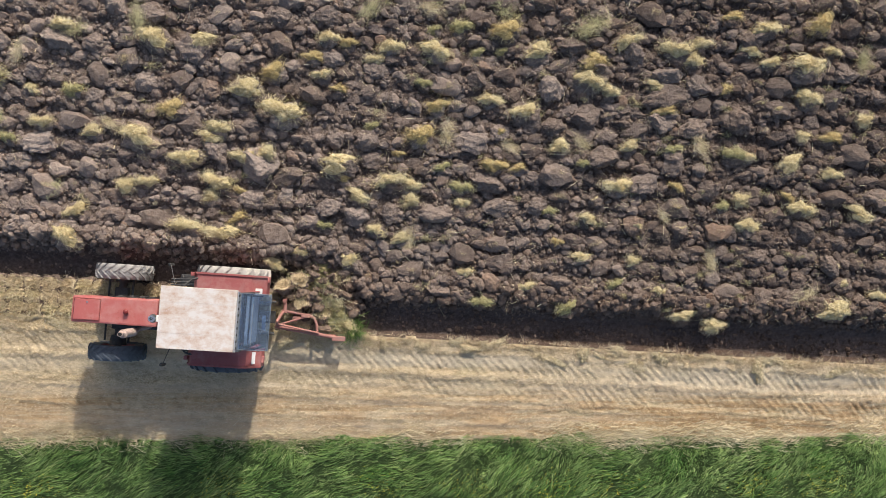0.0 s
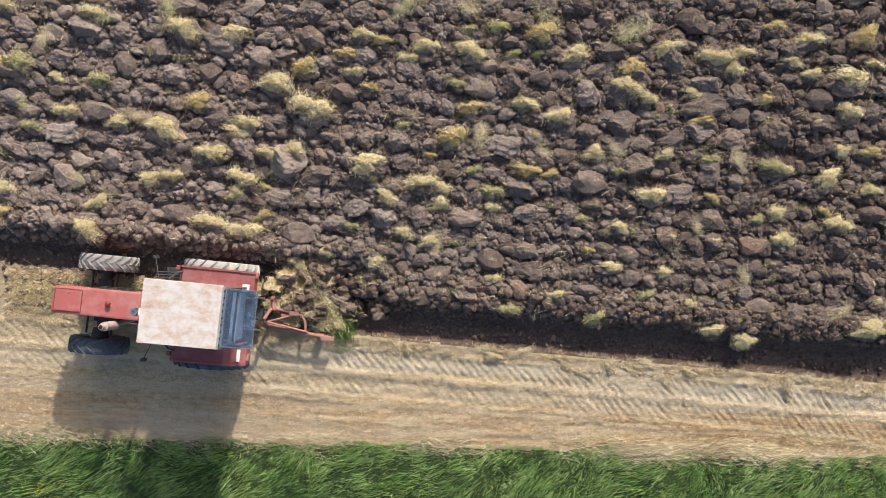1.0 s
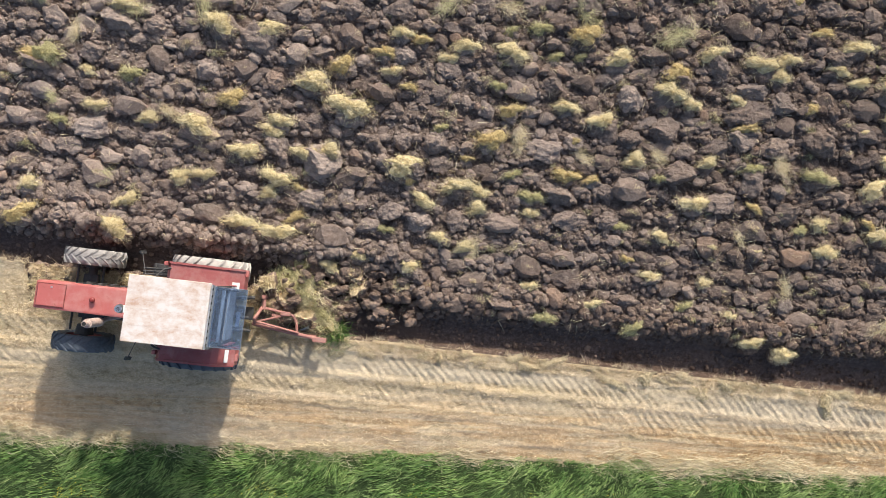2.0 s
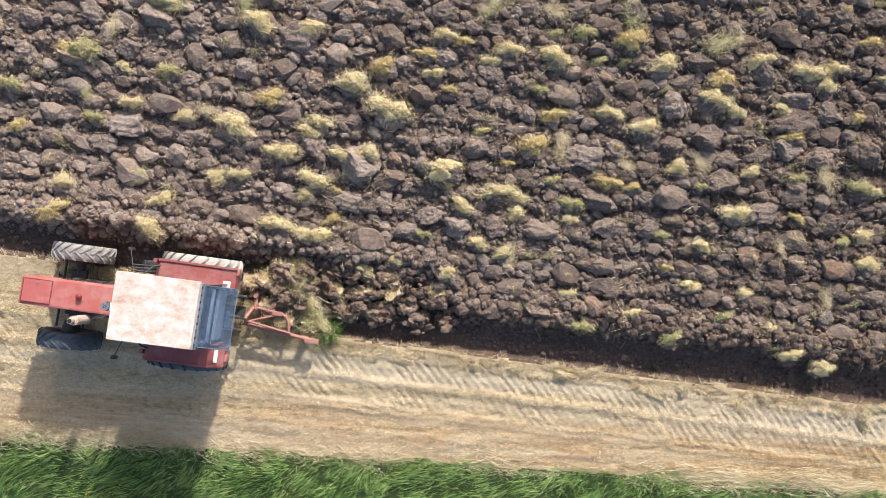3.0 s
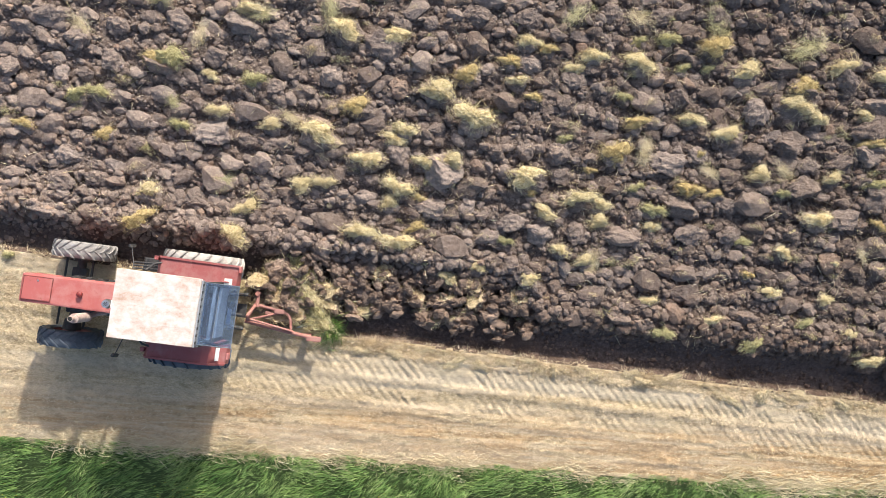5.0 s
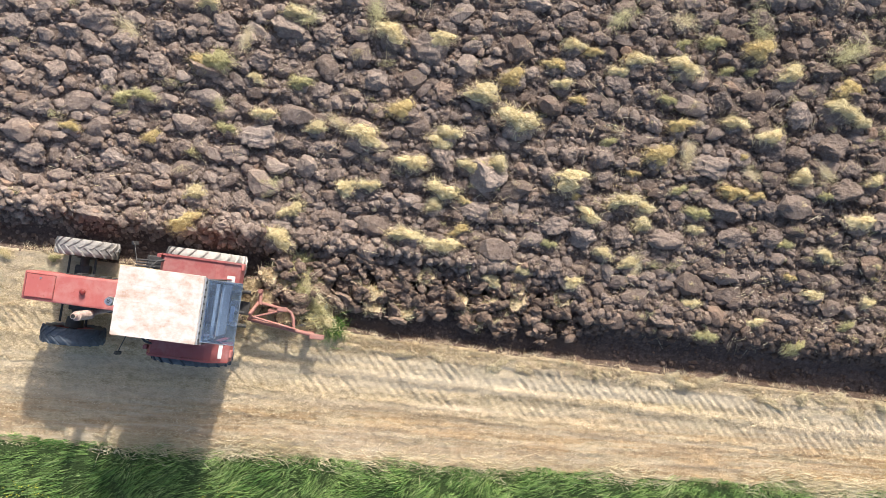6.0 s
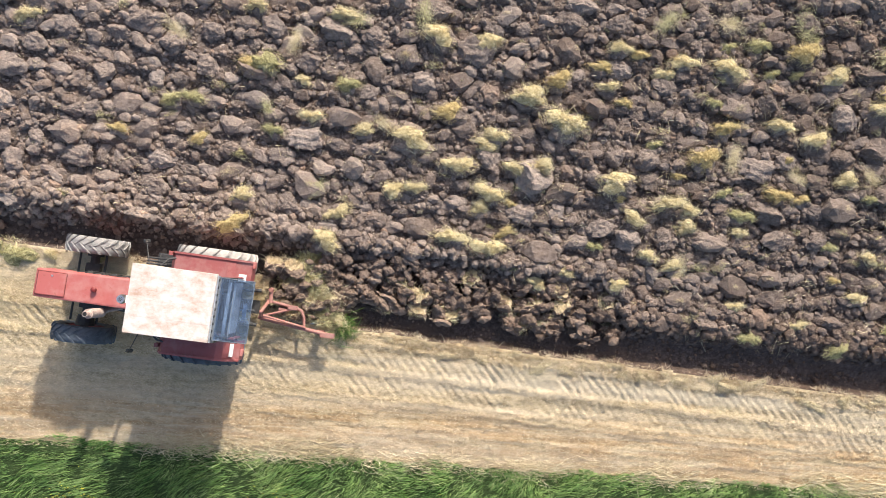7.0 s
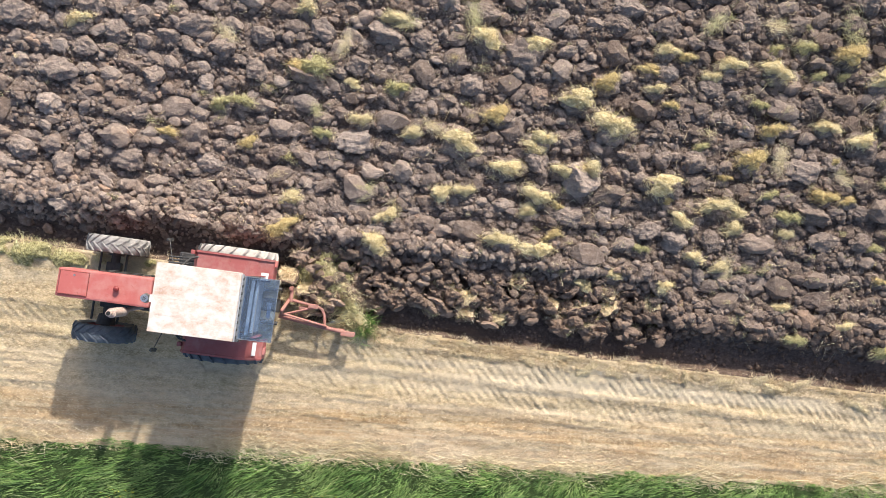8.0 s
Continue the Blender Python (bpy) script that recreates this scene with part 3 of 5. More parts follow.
def wisp_mesh(seed, many=560):
    """A loose tangle of long straw, one metre across."""
    np.random.seed(700 + seed)
    base = np.random.normal(0, 1, (many, 3)) * (0.20, 0.13, 0.05)
    way = np.random.normal(0, 1, (many, 3)) * (1, 0.8, 0.5) + (0.4, 0.3, 0.4)
    v, f = blades(base, way, np.random.uniform(0.10, 0.36, many), np.random.uniform(0.004, 0.009, many), np.random.normal(0, 0.3, (many, 3)) - (0, 0, 0.3), 2)
    ob = sheet("straw_wisp", v, f, TUFT_STRAW if seed % 3 else TUFT_GREEN)
    me = ob.data
    bpy.data.objects.remove(ob)
    return me


WISPS = [wisp_mesh(k) for k in range(6)]


def straw_tuft(k, x, y, z, size, parent=None):
    kind = TUFT_KINDS[k % 12]
    ob = new("straw_tuft", kind)
    m = pose(x, y, z, random.uniform(-14, 8), random.uniform(-10, 10), random.uniform(-18, 18) + 180 * random.randrange(2))
    ob.matrix_world = m @ Matrix.Diagonal((size, size, size * 0.9, 1))
    return tagged(ob, TUFT_LABELS[TUFT_TONES[k % 12]], "straw", "straw tufts on the field")


SCRAPS = []   # tops of clods under scraps of straw: x, y, z, width
TOPS = []   # tops of single clods that carry scraps of straw


def clods():
    """The ploughed land: single clods near the camera's way, and the crumbs between them."""
    rs = np.random.RandomState(5)
    cells = {}           # x, y, radius of what is placed, by square metre

    def free(x, y, r, squeeze):
        cx, cy = int(math.floor(x)), int(math.floor(y))
        for i in (-1, 0, 1):
            for j in (-1, 0, 1):
                for px, py, pr in cells.get((cx + i, cy + j), ()):
                    if ((px - x) * 0.8) ** 2 + (py - y) ** 2 < ((pr + r) * squeeze) ** 2:
                        return False
        return True

    def take(x, y, r):
        cells.setdefault((int(math.floor(x)), int(math.floor(y))), []).append((x, y, r))

    def on_land(x, y, margin=0.0):
        return y - edge_y(x) > float(furrow_right(x)) + 0.03 + margin

    single, spare = [], []
    for x, y, d in CLOD_ALL:
        single.append((x, y, d * 0.80))
        take(x, y, d * 0.45)
    for (x, y, d), kind in TUFTS:
        if on_land(x, y, -0.2):
            single.append((x, y - 0.04, d * 0.80))
            take(x, y, d * 0.42)
    known = len(single)
    for lo, hi, tries, squeeze in ((0.34, 0.52, 1700, 0.92), (0.22, 0.34, 5200, 0.88)):
        for _ in range(tries):
            x, d = rs.uniform(-16.5, 12.5), rs.uniform(lo, hi)
            y = edge_y(x) + SLICE * rs.randint(1, 24) - float(slice_shift(np.array([x]))[0]) + rs.normal(0, 0.08)
            if on_land(x, y, d * 0.3) and free(x, y, d * 0.5, squeeze):
                take(x, y, d * 0.5)
                (single if len(single) < 300 and -14 < x < 10 and y < 5.5 else spare).append((x, y, d))
    kinds = [lump(100 + k, 4, rs.uniform(0.55, 0.80), rs.uniform(1.05, 1.6), 14, 0.22) for k in range(16)]
    data = []
    for v, f in kinds:
        ob = sheet("clod", v, f, SOIL_CLOD)
        data.append(ob.data)
        bpy.data.objects.remove(ob)
    for k, (x, y, d) in enumerate(single):
        ob = new("clod", data[k % 16])
        ob.parent = GROUND
        z = float(ground_z(x, y)[0])
        ob.matrix_world = pose(x, y, z * 0.5 + 0.02 + d * 0.08, rs.uniform(-10, 14), rs.uniform(-10, 10), rs.uniform(-20, 20) + 180 * rs.randint(2)) @ Matrix.Scale(d, 4)
        if k >= known:
            TOPS.append((x, y, z * 0.5 + 0.02 + d * 0.33, d))
    mids = [lump(200 + k, 3 if k < 8 else 2, rs.uniform(0.55, 0.85), rs.uniform(1.0, 1.7), 10, 0.24) for k in range(32)]
    spots = []
    for x, y, d in spare:
        if rs.rand() < (0.25 if x < -6 else 0.62):
            SCRAPS.append((x, y + 0.06 * d, float(ground_z(x, y)[0]) * 0.6 + 0.025 + d * 0.30, d * rs.uniform(0.5, 0.95)))
        spots.append((x, y, float(ground_z(x, y)[0]) * 0.6 + 0.02 + d * 0.06, d * 0.95, rs.uniform(-0.5, 0.5) + np.pi * rs.randint(2)))
    spots += [(5.67, -1.66, -0.06, 0.42, 0.2), (5.05, -1.46, -0.03, 0.36, 0.4)]
    for _ in range(8000):
        x, d = rs.uniform(-15.5, 11), rs.uniform(0.09, 0.24)
        y = edge_y(x) + SLICE * rs.randint(1, 20) - float(slice_shift(np.array([x]))[0]) + rs.normal(0, 0.12)
        if on_land(x, y, -0.02) and free(x, y, d * 0.5, 0.60):
            take(x, y, d * 0.4)
            spots.append((x, y, float(ground_z(x, y)[0]) + d * 0.05, d, rs.normal(0, 0.5) + np.pi * rs.randint(2)))
    joined_lumps("clods", spots, mids, SOIL_CLODS, "broken brown clods of ploughed clay soil")
    tiny = [lump(300 + k, 1, rs.uniform(0.7, 1.0), rs.uniform(1.0, 1.4), 5, 0.22) for k in range(24)]
    n = 8500
    cx, cy, cd = rs.uniform(-15.0, 10.5, n), rs.uniform(-2.4, 6.0, n), rs.uniform(0.05, 0.13, n)
    cz = ground_z(cx, cy)
    spots = [(x, y, z + d * 0.2, d, a) for x, y, z, d, a in zip(cx, cy, cz, cd, rs.uniform(-3, 3, n)) if on_land(x, y, -0.25)]
    for x, s2, d in ((-12.6, 1.22, 0.34), (-13.3, 1.05, 0.22), (-13.7, 1.2, 0.26), (-12.2, 1.24, 0.2), (-14.2, 1.1, 0.24), (-11.2, 1.26, 0.2), (-10.4, 1.27, 0.18)):
        spots.append((x, edge_y(x) + s2, -0.22 + d * 0.25, d, x))
    for _ in range(1500):
        x, d = rs.uniform(-15.0, 10.5), rs.uniform(0.05, 0.19)
        y = edge_y(x) + float(furrow_right(x)) + rs.uniform(-0.12, 0.62)
        spots.append((x, y, float(ground_z(x, y)[0]) + d * 0.22, d, rs.uniform(-3, 3)))
    # crumbs that fell into the open furrow
    for _ in range(900):
        x = rs.uniform(-15.5, 11)
        lo, hi = (0.10, 0.5) if x > CUT_START else (0.86, 1.38)
        if CUT_END < x < CUT_START and rs.rand() < 0.6:
            lo, hi = 0.06, 0.3
        s2, d = rs.uniform(lo, hi), rs.uniform(0.03, 0.14) * rs.uniform(0.4, 1)
        if lo < 0.08 and d > 0.07:
            continue
        y = edge_y(x) + s2
        spots.append((x, y, float(ground_z(x, y)[0]) + d * 0.2, d, rs.uniform(-3, 3)))
    joined_lumps("crumbs", spots, tiny, SOIL_CLODS, "small crumbs of dark soil between the clods")
    grain = [lump(500 + k, 1, 0.8, 1.2, 3, 0.25) for k in range(24)]
    n = 26000
    cx, cy, cd = rs.uniform(-15.0, 10.5, n), rs.uniform(-2.4, 6.0, n), rs.uniform(0.02, 0.06, n)
    cz = ground_z(cx, cy)
    spots = [(x, y, z + d * 0.3, d, a) for x, y, z, d, a in zip(cx, cy, cz, cd, rs.uniform(-3, 3, n)) if on_land(x, y, -0.28)]
    joined_lumps("soil_grains", spots, grain, SOIL_CLODS, "fine broken soil lying between the clods")
    # loose straw strewn over the ploughed land
    np.random.seed(77)
    n = 26000
    x, y = np.random.uniform(-15, 11, n), np.random.uniform(-1.6, 6.3, n)
    keep = (np.random.rand(n) < 0.35 + 1.1 * value_noise(x, y, 0.8, 91, 3) - 0.018 * np.maximum(0, -4 - x) * 2) & (y - edge_y(x) > np.where(x > CUT_START, 0.6, 1.42))
    x, y = x[keep], y[keep]
    n = len(x)
    v, f = blades(np.stack([x, y, ground_z(x, y) + np.random.uniform(0.03, 0.15, n)], 1), np.random.normal(0, 1, (n, 3)) * (1, 0.8, 0.25), np.random.uniform(0.05, 0.20, n), np.random.uniform(0.005, 0.010, n), np.random.normal(0, 0.2, (n, 3)) - (0, 0, 0.25), 1)
    tagged(sheet("loose_straw", v, f, TUFT_STRAW), "loose straw strewn over the ploughed soil", "straw", kind="stuff")


clods()


def tufts():
    random.seed(8)
    for k, ((x, y, d), kind) in enumerate(TUFTS):
        z = float(ground_z(x, y)[0])
        straw_tuft(kind, x, y + 0.03, max(z + 0.08, z * 0.5 + 0.05 + d * 0.32), d * 1.22)
    for k, (x, y, d) in enumerate(WISP_SPOTS):
        ob = new("grass_wisp", WISPS[k % 6])
        ob.matrix_world = pose(x, y, float(ground_z(x, y)[0]) + 0.16, 0, 0, random.uniform(0, 360)) @ Matrix.Diagonal((d * 1.1, d * 0.8, d * 0.3, 1))
        tagged(ob, "wisp of long dry grass on the soil", "straw", "grass wisps on the field")
    for k, (x, y, z, d) in enumerate(TOPS):
        if random.random() < (0.12 if x < -6 else 0.4):
            straw_tuft(random.randrange(12), x, y + random.uniform(0.0, 0.12) * d, z, d * random.uniform(0.45, 0.75))
    for k, (x, s2, d) in enumerate(((-13.6, 0.58, 1.15), (-12.9, 0.56, 0.9), (-14.3, 0.5, 1.2), (-12.3, 0.66, 0.4), (-11.4, 0.70, 0.3))):
        straw_tuft(4 if k < 3 else k, x, edge_y(x) + s2, 0.05, d)
    heaps = []
    for k in range(6):
        v, f, slots = tuft_mesh(60 + k, 800)
        ob = sheet("straw_patch", v, f, (DRY_GRASS if k % 3 else STRAW, THATCH["pale"]), None, False, slots)
        heaps.append(ob.data)
        bpy.data.objects.remove(ob)
    for k, (x, y, d) in enumerate(((0.56, -2.15, 0.5), (2.95, -2.27, 0.45), (6.75, -2.62, 0.6), (-1.2, -2.05, 0.35), (4.6, -2.34, 0.4), (8.4, -2.66, 0.4))):
        ob = new("straw_patch", heaps[k])
        ob.matrix_world = pose(x, y, 0.05, 0, 0, 40 * k) @ Matrix.Diagonal((d, d * 1.1, d * 0.8, 1))
        tagged(ob, "matted straw clump lying on the stubble", "straw", "straw patches along the furrow")
    x = -8.6
    while x < 10.5:
        d = random.choice((0.2, 0.28, 0.34, 0.45, 0.6)) * random.uniform(0.8, 1.2)
        y = edge_y(x) - 0.05 - 0.5 * d * random.random() ** 1.5
        ob = new("straw_patch", heaps[random.randrange(6)])
        ob.matrix_world = pose(x, y, 0.012 + 0.02 * d, 0, 0, random.uniform(-25, 25) + random.choice((0, 180))) @ Matrix.Diagonal((d, d * random.uniform(0.6, 1.0), d * 0.4, 1))
        tagged(ob, "pale straw patch along the cut furrow edge", "straw", "straw patches along the furrow")
        x += d * random.uniform(0.5, 1.5)
    for k in range(10):
        x, y = random.uniform(-13, 10), random.uniform(-0.5, 5.6)
        if y - edge_y(x) < (0.9 if x > CUT_START else 1.6):
            continue
        ob = new("grass_wisp", WISPS[k % 6])
        d = random.uniform(0.35, 0.75)
        ob.matrix_world = pose(x, y, float(ground_z(x, y)[0]) + 0.13, 0, 0, random.uniform(0, 360)) @ Matrix.Diagonal((d, d * 0.7, d * 0.16, 1))
        tagged(ob, "wisp of long dry grass on the soil", "straw", "grass wisps on the field")
    scraps = [tuft_mesh(40 + k, 420, False)[:2] for k in range(6)]
    spots = [[], []]
    for k, spot in enumerate(SCRAPS):
        spots[k % 3 == 0].append(spot)
    while len(spots[1]) < 330:
        x, y = random.uniform(-15, 11), random.uniform(-1.5, 6.5)
        if y - edge_y(x) > (0.75 if x > CUT_START else 1.45) and random.random() > (0.45 if x < -6 else 0.0):
            spots[1].append((x, y, float(ground_z(x, y)[0]) + 0.08, random.uniform(0.12, 0.36)))
    for which, tone in ((0, TUFT_STRAW), (1, TUFT_GREEN)):
        base, vs, fs = 0, [], []
        for k, (x, y, z, d) in enumerate(spots[which]):
            v, f = scraps[k % 6]
            a = random.choice((0, math.pi)) + random.uniform(-0.5, 0.5)
            c, s2 = math.cos(a), math.sin(a)
            vs.append(np.stack([(v[:, 0] * c - v[:, 1] * s2) * d + x, (v[:, 0] * s2 + v[:, 1] * c) * d + y, v[:, 2] * d + z], 1))
            fs.append(f + base)
            base += len(v)
        tagged(sheet("straw_scraps", np.concatenate(vs), np.concatenate(fs), tone), "small scraps of yellow straw on the soil", "straw", kind="stuff")


tufts()


# ---- stubble, verge ----
def stubble():
    np.random.seed(21)
    n = 160000
    x, y = np.random.uniform(-16.5, 12.5, n), np.random.uniform(-4.15, -0.2, n)
    # drilled rows run along the field
    y = np.where(np.random.rand(n) < 0.6, np.round(y / 0.125) * 0.125 + np.random.normal(0, 0.018, n), y)
    x = np.where(np.random.rand(n) < 0.7, np.round(x / 0.09 + 0.5 * np.sin(y * 90)) * 0.09 + np.random.normal(0, 0.014, n), x)
    z, s, left, right = height(x, y)
    keep = (np.random.rand(n) < np.where((np.abs(s + 0.50) < 0.19) | (np.abs(s + 1.03) < 0.17), 0.6, 1.0)) & (s < left - 0.03) & ((x < CUT_END) | (x > CUT_START) | (s < -0.03))
    x, y, z, s = x[keep], y[keep], z[keep], s[keep]
    n = len(x)
    track = (np.abs(s + 0.50) < 0.19) | (np.abs(s + 1.03) < 0.17)
    lying = (np.random.rand(n) < 0.45) | track
    way = np.where(lying[:, None], np.random.normal(0, 1, (n, 3)) * (1, 0.6, 0.12) + (0, 0, 0.06), np.random.normal(0, 0.35, (n, 3)) + (0, 0, 1))
    length = np.where(lying, np.random.uniform(0.03, 0.08, n), np.random.uniform(0.03, 0.07, n)) * np.where(track, 0.6, 1)
    v, f = blades(np.stack([x, y, z + 0.004], 1), way, length, np.random.uniform(0.004, 0.009, n), np.random.normal(0, 0.08, (n, 3)), 1)
    # straw that hangs over the cut edge
    m = 9000
    ex = np.random.uniform(-16.5, 12.5, m)
    es = np.abs(np.random.normal(0, 0.05, m)) * -1 + 0.03 + np.where(ex < CUT_END, 0.79, 0)
    ey = edge_y(ex) + es - 0.06 * value_noise(ex, edge_y(ex) * 0.3, 0.45, 60, 4, 0.7)
    ok = np.random.rand(m) < 0.5 + 1.2 * value_noise(ex, ex * 0, 0.35, 66, 3)
    ex, ey = ex[ok], ey[ok]
    m = len(ex)
    v2, f2 = blades(np.stack([ex, ey, np.full(m, 0.005)], 1), np.random.normal(0, 0.8, (m, 3)) * (1, 1, 0.3) + (0, 0.35, 0.15), np.random.uniform(0.04, 0.15, m), np.random.uniform(0.006, 0.012, m), np.random.normal(0, 0.2, (m, 3)) - (0, 0, 0.3), 1)
    v, f = np.concatenate([v, v2]), np.concatenate([f, f2 + len(v)])
    # trampled straw lies thicker in clumps along the edge
    m = 26000
    ex = np.random.uniform(-9.0, 12.5, m)
    ey = edge_y(ex) - np.abs(np.random.normal(0, 0.16, m)) - 0.03
    ok = np.random.rand(m) < 0.35 + 1.5 * value_noise(ex, ey, 0.30, 67, 3)
    ex, ey = ex[ok], ey[ok]
    m = len(ex)
    v2, f2 = blades(np.stack([ex, ey, ground_z(ex, ey) + np.random.uniform(0.005, 0.03, m)], 1), np.random.normal(0, 1, (m, 3)) * (1, 0.8, 0.12), np.random.uniform(0.03, 0.10, m), np.random.uniform(0.005, 0.011, m), np.random.normal(0, 0.12, (m, 3)), 1)
    v, f = np.concatenate([v, v2]), np.concatenate([f, f2 + len(v)])
    ob = sheet("stubble", v, f, STRAW)
    tagged(ob, "short pale cereal stubble and loose straw", "stubble", kind="stuff")


stubble()


def verge():
    np.random.seed(31)
    n = 120000
    x = np.random.uniform(-17, 13, n)
    y = -4.02 - 3.0 * np.random.rand(n) ** 1.7
    edge = 0.10 * value_noise(x, x * 0, 0.7, 71, 3)
    y = y + edge
    z = ground_z(x, y)
    tall = 0.9 + 1.1 * value_noise(x, y, 0.28, 72, 3)
    swirl = value_noise(x, y, 0.9, 73, 3)
    tuft = value_noise(x, y, 0.22, 76, 2)
    way = np.stack([-0.75 + 0.9 * swirl + 0.5 * tuft, -0.30 + 1.3 * value_noise(x, y, 0.45, 78, 3), np.full(n, 0.85)], 1) + np.random.normal(0, 0.24, (n, 3))
    bend = np.stack([-0.35 + 0.5 * swirl, -0.15 + 0.3 * tuft, np.full(n, -0.40)], 1) + np.random.normal(0, 0.18, (n, 3))
    near = step(-4.0, -4.5, y)
    v, f = blades(np.stack([x, y, z - 0.02], 1), way, np.random.uniform(0.09, 0.26, n) * tall * (0.6 + 0.4 * near), np.random.uniform(0.007, 0.017, n), bend, 2)
    tagged(sheet("grass", v, f, GRASS), "tall windswept green grass of the verge", "grass", kind="stuff")
    n = 34000
    x = np.random.uniform(-17, 13, n)
    patch = value_noise(x, x * 0, 1.6, 81, 3)
    y = -4.02 + np.random.normal(0, 0.12, n) + 0.10 * value_noise(x, x * 0, 0.7, 71, 3)
    keep = np.random.rand(n) < 0.5 + 0.8 * patch
    x, y = x[keep], y[keep]
    n = len(x)
    way = np.random.normal(0, 0.35, (n, 3)) + (0.55, 0.25, 0.45)
    bend = np.random.normal(0, 0.2, (n, 3)) + (0.25, -0.1, -0.4)
    v, f = blades(np.stack([x, y, ground_z(x, y)], 1), way, np.random.uniform(0.08, 0.28, n), np.random.uniform(0.006, 0.013, n), bend, 2)
    tagged(sheet("dry_grass", v, f, DRY_GRASS), "bleached dry grass lying along the verge", "grass", kind="stuff")
    # yellow flower heads in patches
    n = 1100
    c = np.random.randint(0, 9, n)
    cx = np.array([-1.2, 0.6, 6.6, 8.1, -4.4, 3.6, -8.0, -11.5, 2.2])[c] + np.random.normal(0, 0.30, n)
    cy = -4.95 + np.random.normal(0, 0.22, n)
    z = ground_z(cx, cy) + np.random.uniform(0.3, 0.5, n)
    v, f = blades(np.stack([cx, cy, z], 1), np.random.normal(0, 1, (n, 3)) + (0, 0, 0.4), np.full(n, 0.022), np.full(n, 0.021), np.zeros((n, 3)), 1)
    tagged(sheet("yellow_flowers", v, f, FLOWER), "small yellow flower heads in the green grass", "flowers", kind="stuff")


verge()

# ---- the way of the tractor ----
TRACK = [(0.0, -4.006, -1.432), (0.5, -4.383, -1.416), (1.0, -4.681, -1.372), (1.5, -5.038, -1.344), (3.0, -6.210, -1.301), (3.5, -6.600, -1.280), (4.0, -6.964, -1.251),
         (4.5, -7.322, -1.238), (6.0, -8.468, -1.190), (6.5, -8.815, -1.165), (7.0, -9.111, -1.180), (7.5, -9.347, -1.181), (8.0, -9.632, -1.132)]
ROLL, YAW = -8.4, -3.4
FRONT_R, REAR_R = 0.52, 0.69


def track_x(t):
    return float(np.interp(t, [r[0] for r in TRACK], [r[1] for r in TRACK]))


def tractor_pose(x, y):
    return pose(x, y - 0.04, -0.115, ROLL, 0, YAW)


def tyre(bm, r, width):
    h = width / 2
    lathe(bm, [(r * 0.60, -h * 0.75), (r * 0.72, -h * 0.98), (r * 0.86, -h), (r * 0.94, -h * 0.86), (r * 0.965, -h * 0.4), (r * 0.97, 0),
               (r * 0.965, h * 0.4), (r * 0.94, h * 0.86), (r * 0.86, h), (r * 0.72, h * 0.98), (r * 0.60, h * 0.75)], 44)
    for f in bm.faces:
        f.smooth = True
    return bm


def lug(r, width, side):
    """One slanted tread bar, at the wheel's rim on the x axis."""
    bm, h, ring = bmesh.new(), width / 2, []
    for y, da, rise in ((-0.04, 0.0, 0.0), (0.55, -0.22, 0.0), (1.0, -0.34, -0.035)):
        for dd, rr in ((-0.045, 0.94), (-0.032, 1.0), (0.032, 1.0), (0.045, 0.94)):
            ang, rad = da * 0.5625 / r + dd * 0.62 / r, r * (rr + rise)
            ring.append(bm.verts.new((rad * math.cos(ang), side * y * h, rad * math.sin(ang))))
    for p in (0, 4):
        for q in range(3):
            bm.faces.new((ring[p + q], ring[p + q + 1], ring[p + q + 5], ring[p + q + 4]))
    bm.faces.new(ring[0:4])
    bm.faces.new(ring[8:12])
    bmesh.ops.recalc_face_normals(bm, faces=bm.faces[:])
    return bm


def wheel(parent, x, y, r, width, lugs, rubber):
    side = 1 if y > 0 else -1
    bm = lathe(bmesh.new(), [(r * 0.62, -width * 0.40), (r * 0.58, -width * 0.3), (r * 0.55, 0), (r * 0.58, width * 0.3), (r * 0.62, width * 0.40), (r * 0.60, width * 0.42)], 32)
    w2 = part("wheel", bm, RED_OLD, parent, "red steel wheel rim", True)
    part("tyre", tyre(bmesh.new(), r, width), rubber, w2, "black farm tyre, dusty from dry soil")
    for hand in (-1, 1):
        first = part("lug", lug(r, width, hand), rubber, w2)
        for k in range(lugs):
            ob = first if k == 0 else new("lug", first.data)
            ob.parent = w2
            ob.rotation_euler = (0, 2 * math.pi * (k + (0.5 if hand > 0 else 0)) / lugs, 0)
    bm = lathe(bmesh.new(), [(r * 0.56, 0.03 * side), (r * 0.35, 0.06 * side), (0.13, 0.02 * side), (0.12, 0.10 * side), (0.02, 0.11 * side)], 24)
    for k in range(8):
        a = k * math.pi / 4
        rod(bm, (0.2 * math.cos(a), 0.02 * side, 0.2 * math.sin(a)), (0.2 * math.cos(a), 0.075 * side, 0.2 * math.sin(a)), 0.015, 6)
    part("hub", bm, RED_OLD, w2)
    w2.location = (x, y, r)
    return w2


